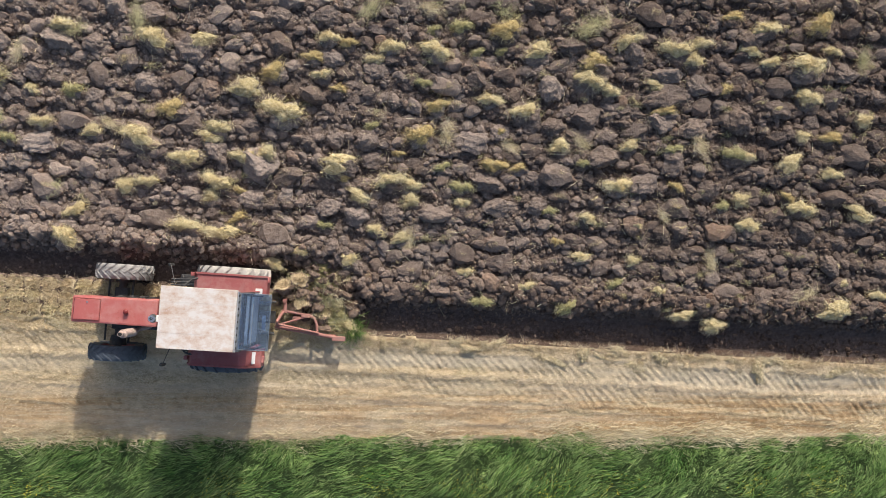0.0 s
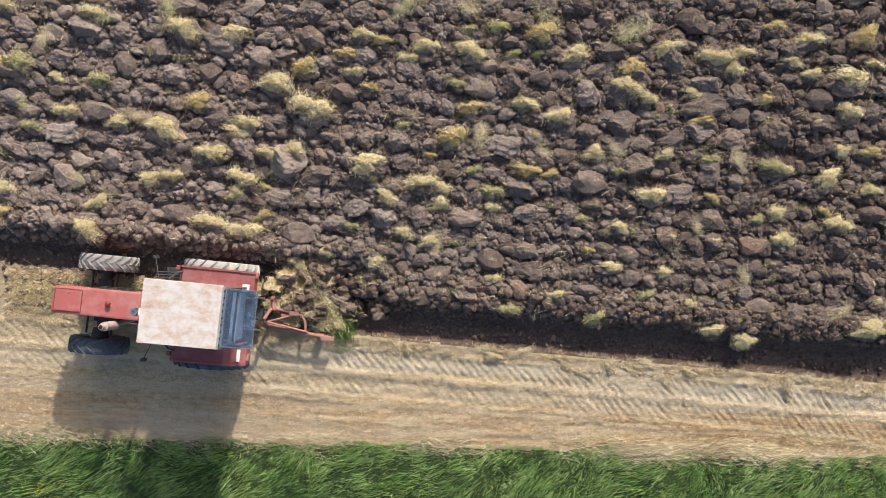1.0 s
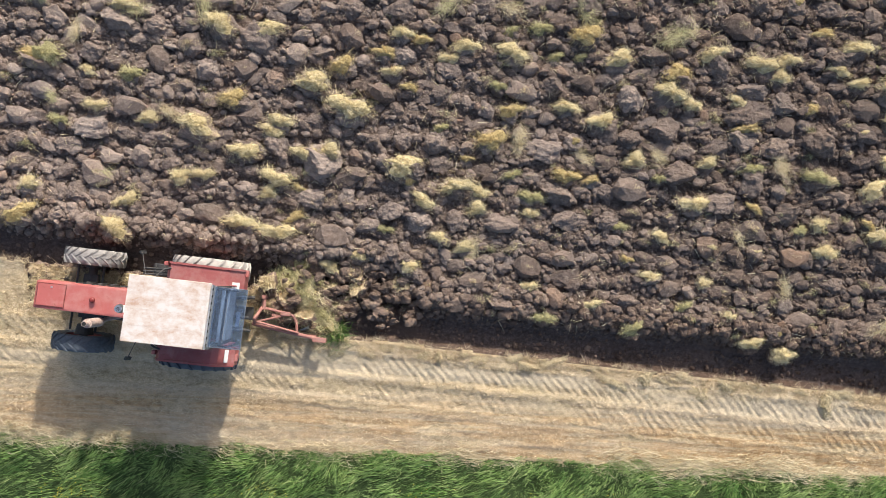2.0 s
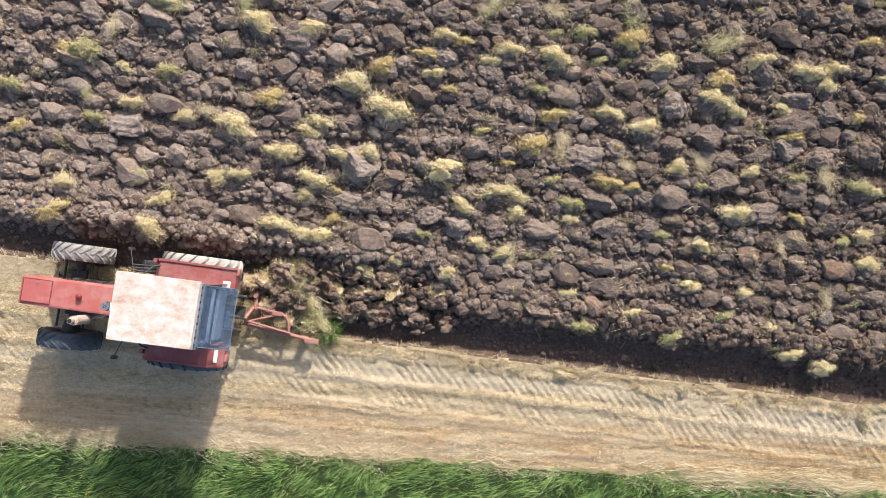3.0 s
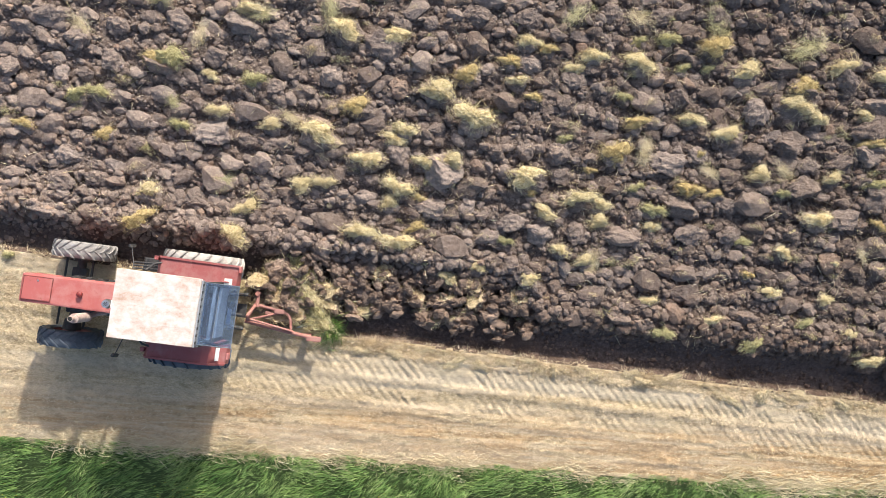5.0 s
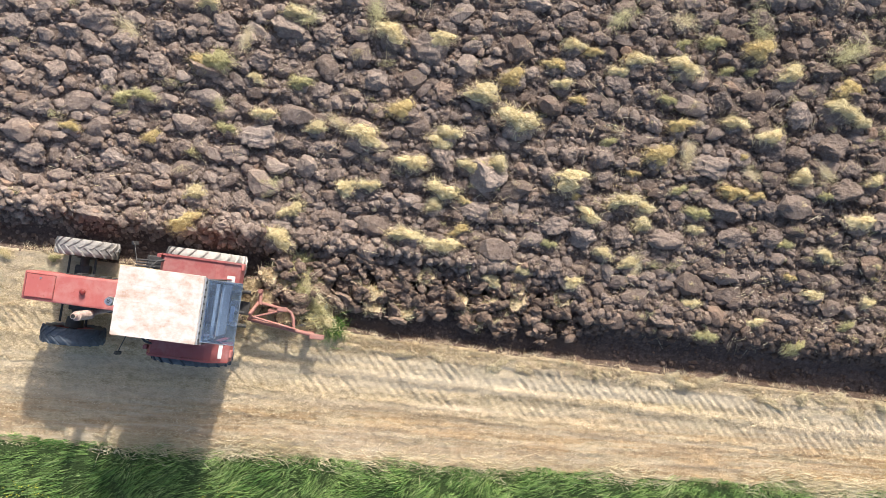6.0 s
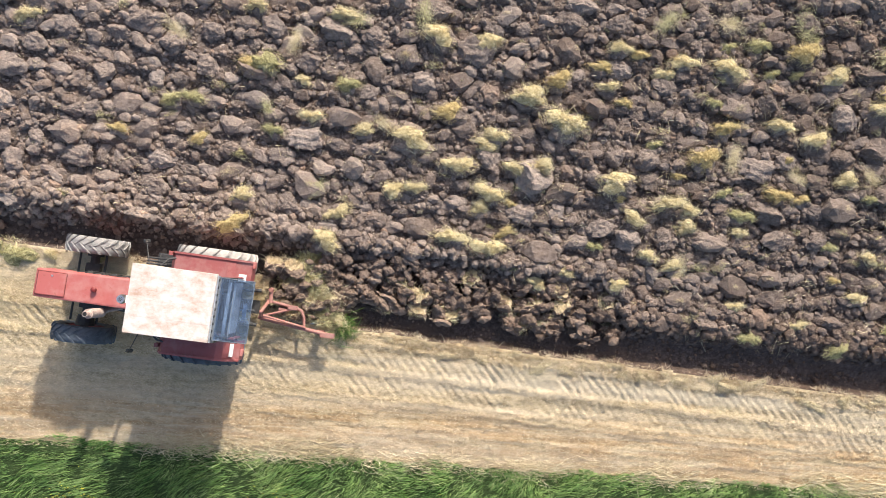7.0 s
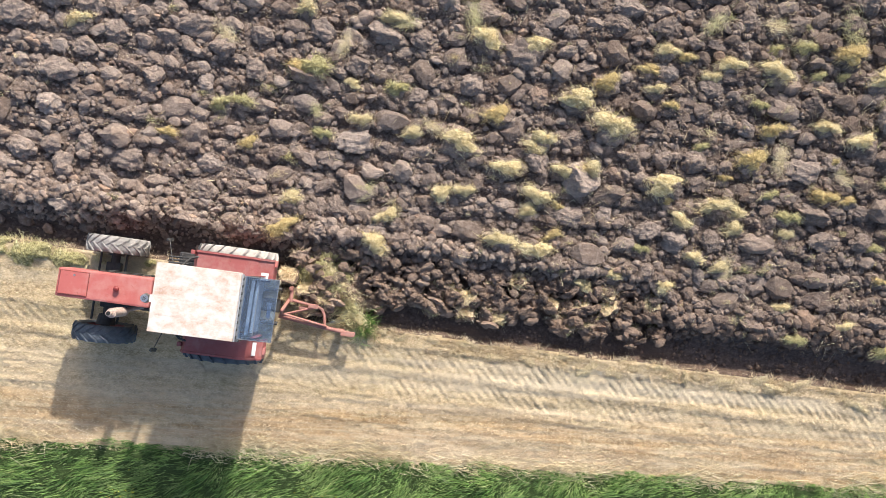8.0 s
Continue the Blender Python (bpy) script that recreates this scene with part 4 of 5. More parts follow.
def strip(bm, profile, y0, y1, thick):
    """A bent plate: (x, z) points drawn out from y0 to y1."""
    rows = []
    for k, (x, z) in enumerate(profile):
        a, b = profile[max(k - 1, 0)], profile[min(k + 1, len(profile) - 1)]
        d = Vector((b[0] - a[0], b[1] - a[1])).normalized()
        nx, nz = -d.y * thick, d.x * thick
        rows.append([bm.verts.new(p) for p in ((x, y0, z), (x, y1, z), (x + nx, y1, z + nz), (x + nx, y0, z + nz))])
    for p, q in zip(rows, rows[1:]):
        for i in range(4):
            j = (i + 1) % 4
            bm.faces.new((p[i], p[j], q[j], q[i]))
    bm.faces.new(rows[0][::-1])
    bm.faces.new(rows[-1])
    bmesh.ops.recalc_face_normals(bm, faces=bm.faces[:])
    return bm


def tractor():
    T = new("tractor")
    tagged(T, "old red farm tractor with a faded cab roof, ploughing a field", "tractor")
    # bonnet
    bm = bmesh.new()
    box(bm, -2.78, -1.26, -0.25, 0.25, 1.0, 1.47, 0.035)
    for v in bm.verts:
        if v.co.x < -2.3:
            v.co.y *= 0.95
            v.co.z -= 0.02
    hood = part("bonnet", bm, RED, T, "red painted bonnet, slightly dusty")
    part("hatch", box(bmesh.new(), -2.73, -2.28, -0.185, 0.185, 1.440, 1.470, 0.006), RED, hood)
    for a in ((-2.742, -2.736, -0.197, 0.197), (-2.274, -2.268, -0.197, 0.197), (-2.736, -2.274, -0.197, -0.191), (-2.736, -2.274, 0.191, 0.197)):
        part("hatch_seam", box(bmesh.new(), *a, 1.44, 1.466, 0), SEAM, hood)
    part("latch", box(bmesh.new(), -2.52, -2.49, 0.12, 0.15, 1.465, 1.480, 0.004), CHROME, hood)
    bm = bmesh.new()
    for k in range(9):
        box(bm, -2.80, -2.775, -0.20, 0.20, 1.03 + k * 0.042, 1.05 + k * 0.042, 0.003)
    part("grille", bm, IRON, hood, "black slatted grille")
    bm = bmesh.new()
    bmesh.ops.create_uvsphere(bm, u_segments=18, v_segments=10, radius=0.05, matrix=Matrix.Translation((-1.80, 0.0, 1.52)) @ Matrix.Diagonal((1, 1, 0.7, 1)))
    rod(bm, (-1.80, 0, 1.46), (-1.80, 0, 1.51), 0.03, 14)
    part("filler_cap", bm, CAP_RED, hood, "round dark red filler cap", True)
    for side in (-1, 1):
        bm = bmesh.new()
        for k in range(6):
            box(bm, -2.2 + k * 0.13, -2.12 + k * 0.13, side * 0.25 - 0.006, side * 0.25 + 0.006, 1.08, 1.32, 0.003)
        part("louvre", bm, IRON, hood)
    # engine and frame
    bm = bmesh.new()
    box(bm, -2.35, -1.15, -0.20, 0.20, 0.55, 1.03, 0.03)
    for k in range(5):
        box(bm, -2.2 + k * 0.2, -2.1 + k * 0.2, 0.2, 0.27, 0.7, 0.95, 0.015)
        rod(bm, (-2.15 + k * 0.2, -0.20, 0.9), (-2.15 + k * 0.2, -0.31, 0.86), 0.028, 8)
    rod(bm, (-2.2, -0.31, 0.86), (-1.3, -0.31, 0.86), 0.045, 10)
    part("engine", bm, IRON, T, "black oily engine block")
    bm = bmesh.new()
    box(bm, -2.62, -1.0, -0.17, 0.17, 0.48, 0.62, 0.02)
    box(bm, -1.2, 0.28, -0.23, 0.23, 0.45, 0.95, 0.06)
    rod(bm, (0, -0.72, 0.75), (0, 0.72, 0.75), 0.11, 18)
    box(bm, -0.25, 0.32, -0.27, 0.27, 0.5, 1.05, 0.06)
    part("gearbox", bm, IRON, T)
    bm = bmesh.new()
    box(bm, -2.66, -2.60, -0.22, 0.22, 0.55, 0.9, 0.02)
    part("front_bumper", bm, IRON, T)
    bm = bmesh.new()
    rod(bm, (-2.27, -0.72, 0.55), (-2.27, 0.72, 0.55), 0.075, 16)
    box(bm, -2.42, -2.12, -0.16, 0.10, 0.40, 0.72, 0.06)
    for side in (-1, 1):
        rod(bm, (-2.27, side * 0.52, 0.55), (-2.27, side * 0.70, 0.55), 0.13, 16, 0.16)
        box(bm, -2.40, -2.14, side * 0.30 - 0.1, side * 0.30 + 0.1, 0.50, 0.62, 0.03)
    part("front_axle", bm, IRON, T, "heavy black front axle")
    bm = bmesh.new()
    rod(bm, (-2.06, -0.66, 0.60), (-2.06, 0.66, 0.60), 0.022, 8)
    rod(bm, (-2.48, -0.62, 0.66), (-2.48, 0.62, 0.66), 0.02, 8)
    part("tie_rod", bm, IRON, T)
    part("cowl", box(bmesh.new(), -1.25, -0.77, -0.24, 0.24, 0.95, 1.40, 0.02), IRON, T, "black cowl before the windscreen")
    # exhaust and air intake
    bm = bmesh.new()
    rod(bm, (-1.71, -0.37, 1.28), (-1.71, -0.37, 1.80), 0.078, 20)
    bmesh.ops.bevel(bm, geom=[e for e in bm.edges if abs(e.verts[0].co.z - e.verts[1].co.z) < 1e-4], offset=0.02, segments=2, affect="EDGES")
    ex = part("exhaust", bm, EXHAUST, T, "rust-pink upright exhaust silencer")
    part("outlet", rod(bmesh.new(), (-1.71, -0.37, 1.79), (-1.71, -0.37, 1.90), 0.042, 16), EXHAUST, ex)
    part("mouth", rod(bmesh.new(), (-1.71, -0.37, 1.895), (-1.71, -0.37, 1.904), 0.034, 16), SOOT, ex)
    part("elbow", pipe(bmesh.new(), [(-1.71, -0.37, 1.3), (-1.71, -0.34, 1.08), (-1.55, -0.28, 0.9)], 0.04), EXHAUST, ex)
    bm = rod(bmesh.new(), (-1.13, -0.05, 1.0), (-1.13, -0.05, 2.02), 0.035, 14)
    rod(bm, (-1.13, -0.05, 2.02), (-1.13, -0.05, 2.10), 0.075, 20, 0.06)
    pre = part("air_intake", bm, CHROME, T, "chrome air intake pipe with a round cap")
    bm = bmesh.new()
    for k in range(6):
        a = k * math.pi / 3
        box(bm, 0.01, 0.035, -0.004, 0.004, 0, 0.008, 0.001, Matrix.Translation((-1.13, -0.05, 2.10)) @ Matrix.Rotation(a, 4, "Z"))
    part("cap_vane", bm, IRON, pre)
    part("bracket", box(bmesh.new(), -1.06, -0.89, -0.10, 0.02, 2.06, 2.08, 0.004), WHITE, pre)
    # cab
    cab = part("cab", box(bmesh.new(), -0.76, 0.44, -0.49, 0.49, 0.92, 0.98, 0.01), IRON, T, "boxy cab with dark frame and glass")
    for x, y in ((-0.74, -0.47), (-0.74, 0.47), (-0.1, -0.48), (-0.1, 0.48), (0.42, -0.47), (0.42, 0.47)):
        part("pillar", box(bmesh.new(), x - 0.03, x + 0.03, y - 0.03, y + 0.03, 0.95, 2.42, 0.008), IRON, cab)
    for a in ((-0.74, 0.42, -0.50, -0.46), (-0.74, 0.42, 0.46, 0.50), (-0.77, -0.73, -0.5, 0.5), (0.40, 0.45, -0.5, 0.5)):
        part("top_rail", box(bmesh.new(), a[0], a[1], a[2], a[3], 2.36, 2.42, 0.008), GREY, cab)
    for side in (-1, 1):
        part("side_window", box(bmesh.new(), -0.70, 0.38, side * 0.485 - 0.003, side * 0.485 + 0.003, 1.3, 2.36, 0), GLASS, cab)
        part("door_panel", box(bmesh.new(), -0.72, 0.40, side * 0.485 - 0.012, side * 0.485 + 0.012, 0.98, 1.3, 0.006), RED_OLD, cab)
    part("windscreen", box(bmesh.new(), -0.748, -0.742, -0.44, 0.44, 1.35, 2.36, 0), GLASS, cab)
    part("front_panel", box(bmesh.new(), -0.76, -0.72, -0.44, 0.44, 0.98, 1.35, 0.006), RED_OLD, cab)
    part("rear_panel", box(bmesh.new(), 0.40, 0.44, -0.44, 0.44, 0.98, 1.45, 0.006), GREY, cab)
    part("rear_bar", box(bmesh.new(), 0.40, 0.45, -0.44, 0.44, 1.80, 1.84, 0.006), GREY, cab)
    bm = box(bmesh.new(), -0.05, 0.35, -0.22, 0.22, 1.30, 1.42, 0.04)
    box(bm, 0.28, 0.38, -0.22, 0.22, 1.36, 1.80, 0.04)
    part("driver_seat", bm, SEAT, cab, "empty black vinyl seat")
    bm = bmesh.new()
    for k in range(20):
        a, b = 2 * math.pi * k / 20, 2 * math.pi * (k + 1) / 20
        rod(bm, (-0.42, 0.2 * math.cos(a), 1.72 + 0.2 * math.sin(a) * 0.5), (-0.42, 0.2 * math.cos(b), 1.72 + 0.2 * math.sin(b) * 0.5), 0.014, 6)
    rod(bm, (-0.42, 0, 1.72), (-0.68, 0, 1.4), 0.02, 8)
    part("steering_wheel", bm, SEAT, cab)
    # roof of four long sheets with seams
    bm = bmesh.new()
    box(bm, -0.88, 0.38, -0.50, 0.54, 2.42, 2.485, 0.012)
    roof = part("roof", bm, ROOF, T, "flat cab roof of bleached, rust-stained sheet metal")
    for k in range(4):
        y0 = -0.497 + k * 0.2585
        bm = bmesh.new()
        box(bm, -0.876, 0.376, y0, y0 + 0.2578, 2.478, 2.502 + 0.0015 * (k % 2), 0.0025)
        part("roof_sheet", bm, ROOF, roof)
    part("roof_edge", box(bmesh.new(), 0.382, 0.405, -0.50, 0.52, 2.40, 2.48, 0.006), GREY, roof)
    for k in range(9):
        part("hinge", box(bmesh.new(), 0.404, 0.416, -0.45 + k * 0.11, -0.41 + k * 0.11, 2.43, 2.475, 0.003), IRON, roof)
    # rear window, hinged open
    tilt = Matrix.Translation((0.42, 0.02, 2.43)) @ Matrix.Rotation(radians(9), 4, "Y")
    win = part("rear_window", box(bmesh.new(), 0.02, 0.50, -0.47, 0.47, -0.004, 0.004, 0, tilt), GLASS, T, "tinted rear window swung open, dusty glass")
    win.visible_shadow = True
    for a in ((0, 0.02, -0.48, 0.48), (0.498, 0.512, -0.48, 0.48), (0.02, 0.498, -0.48, -0.468), (0.02, 0.498, 0.468, 0.48)):
        part("window_frame", box(bmesh.new(), a[0], a[1], a[2], a[3], -0.008, 0.008, 0.002, tilt), FRAME, win)
    part("wiper_bar", box(bmesh.new(), 0.215, 0.225, -0.40, 0.30, 0.006, 0.012, 0.002, tilt), FRAME, win)
    part("window_handle", box(bmesh.new(), 0.38, 0.44, -0.12, 0.12, -0.03, -0.012, 0.006, tilt), GREY, win)
    for side in (-1, 1):
        part("gas_strut", rod(bmesh.new(), (0.42, side * 0.45, 2.05), (0.78, side * 0.46, 2.36), 0.012, 8), IRON, win)
    # fenders
    for side in (-1, 1):
        inner, outer = (0.50, 0.83)
        y0, y1 = sorted((side * inner - 0.04, side * outer - 0.04))
        f = part("fender", strip(bmesh.new(), [(-0.66, 1.02), (-0.65, 1.40), (-0.58, 1.505), (-0.33, 1.53), (0.28, 1.53), (0.38, 1.50), (0.60, 1.28), (0.62, 1.10)], y0, y1, 0.02), RED_OLD, T, "square red rear fender with scuffed paint")
        part("fender_side", box(bmesh.new(), -0.57, 0.53, side * 0.51 - 0.012, side * 0.51 + 0.012, 0.95, 1.50, 0.01), RED_OLD, f)
        lip = strip(bmesh.new(), [(-0.675, 1.36), (-0.60, 1.525), (-0.33, 1.552), (0.28, 1.552), (0.40, 1.52), (0.615, 1.30)], *sorted((side * 0.81 - 0.04, side * 0.845 - 0.04)), 0.02)
        part("fender_lip", lip, RED_OLD, f)
        # white marker plate: upright on the one side, bent over the corner on the other
        half_x, half_y, at_y = (0.035, 0.11, side * 0.66) if side < 0 else (0.07, 0.06, side * 0.55)
        part("marker_plate", box(bmesh.new(), -half_x, half_x, -half_y, half_y, 0.022, 0.034, 0.003, Matrix.Translation((0.49, at_y - 0.04, 1.41)) @ Matrix.Rotation(radians(43), 4, "Y")), WHITE, f, "white marker plate")
        part("tail_light", box(bmesh.new(), 0.60, 0.66, side * 0.74 - 0.06, side * 0.74 + 0.06, 1.14, 1.26, 0.015), RED, f)
        part("front_light", box(bmesh.new(), -0.72, -0.655, side * 0.76 - 0.035, side * 0.76 + 0.035, 1.40, 1.50, 0.01), RED_OLD, f)
        part("fender_strut", pipe(bmesh.new(), [(-0.78, side * 0.53, 1.62), (-0.68, side * 0.66, 1.55), (-0.55, side * 0.70, 1.50)], 0.018, 8), IRON, f)
    # steps, boxes and rails on the flanks
    bm = box(bmesh.new(), -1.02, -0.68, 0.52, 0.74, 0.70, 1.10, 0.02)
    part("battery_box", bm, IRON, T, "black battery box")
    bm = bmesh.new()
    for k in range(3):
        rod(bm, (-1.10, 0.54 + k * 0.05, 1.34), (-0.64, 0.56 + k * 0.05, 1.36), 0.016, 8)
    rod(bm, (-0.9, 0.52, 1.34), (-0.9, 0.72, 1.34), 0.018, 8)
    part("grab_rail", bm, IRON, T)
    bm = bmesh.new()
    for k in range(3):
        rod(bm, (-0.98, -0.50 - k * 0.04, 1.30), (-0.52, -0.66 - k * 0.035, 1.24), 0.015, 8)
    rod(bm, (-0.56, -0.58, 1.22), (-0.56, -0.80, 1.22), 0.02, 8)
    part("grab_rail", bm, IRON, T)
    for side in (-1, 1):
        bm = bmesh.new()
        box(bm, -0.95, -0.65, *sorted((side * 0.50, side * 0.72)), 0.52, 0.55, 0.008)
        rod(bm, (-0.93, side * 0.52, 0.55), (-0.93, side * 0.52, 0.95), 0.015, 8)
        rod(bm, (-0.67, side * 0.52, 0.55), (-0.67, side * 0.52, 0.95), 0.015, 8)
        part("step", bm, IRON, T)
    for y, yy in ((0.90, 0.54), (-0.84, -0.54)):
        mi = part("mirror", rod(bmesh.new(), (-0.78, yy, 2.1), (-0.92, y, 1.98), 0.007, 8), IRON, T)
        sy = 1 if y > 0 else -1
        part("mirror_glass", box(bmesh.new(), -0.02, 0.02, -0.028, 0.028, -0.075, 0.075, 0.010, Matrix.Translation((-0.93, y, 1.93)) @ Matrix.Rotation(radians(22 * sy), 4, "Z") @ Matrix.Rotation(radians(-12), 4, "Y")), IRON, mi, "dark side mirror")
    # hitch
    for side in (-1, 1):
        bm = pipe(bmesh.new(), [(0.2, side * 0.26, 0.62), (0.68, side * 0.31, 0.53)], 0.032, 10)
        rod(bm, (0.30, side * 0.28, 1.06), (0.62, side * 0.31, 0.58), 0.022, 8)
        rod(bm, (0.1, side * 0.2, 1.02), (0.36, side * 0.28, 1.08), 0.04, 10)
        part("lift_arm", bm, IRON, T)
    part("top_link", pipe(bmesh.new(), [(0.32, 0, 0.98), (0.52, -0.03, 0.93), (0.68, -0.05, 0.86)], 0.025, 10), IRON, T)
    bm = box(bmesh.new(), 0.30, 0.66, -0.12, 0.12, 0.35, 0.40, 0.01)
    part("drawbar", bm, IRON, T)
    wheels = []
    for side in (-1, 1):
        # left tyres get the shaded copy, right ones the sunlit copies
        wheels.append((wheel(T, -2.27, side * 0.77 - 0.06, FRONT_R, 0.29, 18, SHADED_RUBBER if side < 0 else RUBBER), FRONT_R))
        wheels.append((wheel(T, -0.13, side * 0.79 - 0.04, REAR_R, 0.37, 20, SHADED_RUBBER if side < 0 else SUNLIT_RUBBER), REAR_R))
    return T, wheels


TRACTOR, WHEELS = tractor()


def plough():
    P = new("plough")
    tagged(P, "worn red mounted plough with a tubular frame, cutting the furrow", "plough")
    bm = pipe(bmesh.new(), [(0.72, -0.16, 0.70), (1.50, -0.26, 0.68), (2.10, -0.33, 0.66)], 0.036)
    beam = part("beam", bm, PLOUGH_RED, P, "rust-red plough beam")
    part("beam_end", box(bmesh.new(), 1.86, 2.12, -0.375, -0.285, 0.62, 0.72, 0.012), PLOUGH_RED, beam)
    part("crossbar", pipe(bmesh.new(), [(0.84, 0.16, 0.70), (1.38, 0.09, 0.69), (1.47, 0.05, 0.68), (1.53, -0.06, 0.68), (1.56, -0.27, 0.68)], 0.027), PLOUGH_RED, P)
    part("brace", pipe(bmesh.new(), [(0.80, -0.12, 0.73), (1.36, 0.08, 0.72)], 0.021), PLOUGH_RED, P)
    part("brace", pipe(bmesh.new(), [(0.76, -0.12, 0.74), (0.86, 0.16, 0.72)], 0.025), PLOUGH_RED, P)
    part("brace", pipe(bmesh.new(), [(0.76, -0.10, 0.80), (1.60, -0.24, 0.73)], 0.021), PLOUGH_RED, P)
    part("clamp", box(bmesh.new(), 1.22, 1.40, 0.05, 0.13, 0.70, 0.76, 0.012), PLOUGH_RED, P)
    bm = pipe(bmesh.new(), [(0.90, 0.12, 0.72), (0.88, 0.36, 0.70)], 0.035)
    rod(bm, (0.88, 0.36, 0.55), (0.88, 0.36, 0.78), 0.038, 14)
    part("headstock", bm, PLOUGH_RED, P)
    part("mast", pipe(bmesh.new(), [(0.76, -0.14, 0.70), (0.80, -0.04, 0.98), (0.86, 0.14, 0.72)], 0.03), PLOUGH_RED, P)
    for ob in P.children:
        ob.location = (-0.05, -0.015, -0.28)
    for ox, oy in ((0.0, 0.0), (-0.72, 0.33)):
        part("leg", box(bmesh.new(), 1.72 + ox, 1.86 + ox, -0.34 + oy, -0.28 + oy, -0.1, 0.40, 0.012), PLOUGH_RED, P)
        bm = bmesh.new()
        grid = []
        for i in range(9):
            u = i / 8
            row = []
            for j in range(7):
                v = j / 6
                tw = u * u * 0.5
                x = 1.42 + 0.62 * u + ox
                y = -0.36 + 0.40 * u ** 1.6 + oy + 0.18 * (v - 0.2) ** 2 + tw * v * 0.30
                row.append(bm.verts.new((x, y, -0.18 + 0.42 * v * (0.45 + 0.55 * min(1, u * 1.6)))))
            grid.append(row)
        for p, q in zip(grid, grid[1:]):
            for j in range(6):
                bm.faces.new((p[j], p[j + 1], q[j + 1], q[j]))
        bmesh.ops.solidify(bm, geom=bm.faces[:], thickness=0.012)
        part("mouldboard", bm, STEEL, P, "scoured steel mouldboard", True)
        part("share", box(bmesh.new(), 1.30 + ox, 1.75 + ox, -0.40 + oy, -0.28 + oy, -0.20, -0.17, 0.006), STEEL, P)
    # soil and straw that ride up the mouldboards
    for k, (x, y, z, d) in enumerate(((1.22, 0.42, 0.08, 0.34), (1.50, 0.30, 0.08, 0.30), (1.95, 0.04, 0.04, 0.34), (1.72, 0.24, 0.05, 0.26), (2.12, 0.24, 0.02, 0.3), (1.36, 0.62, 0.06, 0.3), (1.62, 0.56, 0.02, 0.28), (1.86, 0.44, 0.0, 0.26))):
        v, f = lump(600 + k, 4, 0.7, 1.3, 9, 0.26)
        ob = sheet("soil_lump", v * d + np.array((x, y, z)), f, FRESH, P)
    for k, (x, y, z, d) in enumerate(((1.10, 0.56, 0.26, 0.62), (1.32, 0.42, 0.24, 0.60), (1.58, 0.30, 0.24, 0.55), (1.80, 0.12, 0.22, 0.56), (2.0, 0.0, 0.18, 0.45), (1.25, 0.66, 0.16, 0.5), (1.42, 0.52, 0.30, 0.8), (1.72, 0.36, 0.26, 0.75))):
        ob = new("straw_wisp", WISPS[k % 6])
        ob.parent = P
        ob.matrix_basis = pose(x, y, z, -10, 10 * k - 15, 50 + 25 * k) @ Matrix.Diagonal((d * 1.2, d * 1.3, d, 1))
    for k, (kind, x, y, z, d, tip) in enumerate(((4, 1.02, 0.66, 0.26, 0.50, 20), (0, 1.22, 0.52, 0.30, 0.55, 30), (11, 1.42, 0.46, 0.33, 0.60, 35), (2, 1.62, 0.30, 0.30, 0.55, 40), (4, 1.78, 0.18, 0.26, 0.60, 30), (5, 1.95, 0.02, 0.22, 0.5, 25), (11, 1.30, 0.80, 0.26, 0.50, 40), (4, 1.42, 0.98, 0.27, 0.60, 30), (11, 1.62, 0.86, 0.24, 0.55, 25), (0, 1.56, 0.62, 0.34, 0.50, 35))):
        ob = new("straw_mat", TUFT_KINDS[kind])
        ob.parent = P
        ob.matrix_basis = pose(x, y, z, -tip, 12 * (k % 3) - 10, 130 + 18 * (k % 4)) @ Matrix.Diagonal((d * 1.2, d * 1.3, d * 1.2, 1))
    # weeds and straw caught on the plough
    np.random.seed(41)
    n = 300
    base = np.random.normal(0, 1, (n, 3)) * (0.10, 0.10, 0.04) + (2.22, -0.18, 0.14)
    v, f = blades(base, np.random.normal(0, 1, (n, 3)) * (1, 0.9, 0.5) + (0.15, 0.25, 0.4), np.random.uniform(0.12, 0.34, n), np.random.uniform(0.008, 0.016, n), np.random.normal(0, 0.2, (n, 3)) - (0, 0, 0.2), 3)
    tagged(sheet("weed_clump", v, f, WEED, P), "fresh green weeds caught on the share")
    n = 300
    base = np.random.normal(0, 1, (n, 3)) * (0.20, 0.12, 0.04) + (1.85, -0.05, 0.22)
    v, f = blades(base, np.random.normal(0, 1, (n, 3)) * (1, 0.9, 0.4) + (0, 0.25, 0.3), np.random.uniform(0.1, 0.3, n), np.random.uniform(0.006, 0.012, n), np.random.normal(0, 0.2, (n, 3)) - (0, 0, 0.2), 3)
    tagged(sheet("straw_clump", v, f, TUFT_GREEN, P), "yellow straw caught on the mouldboard")
    return P


PLOUGH = plough()


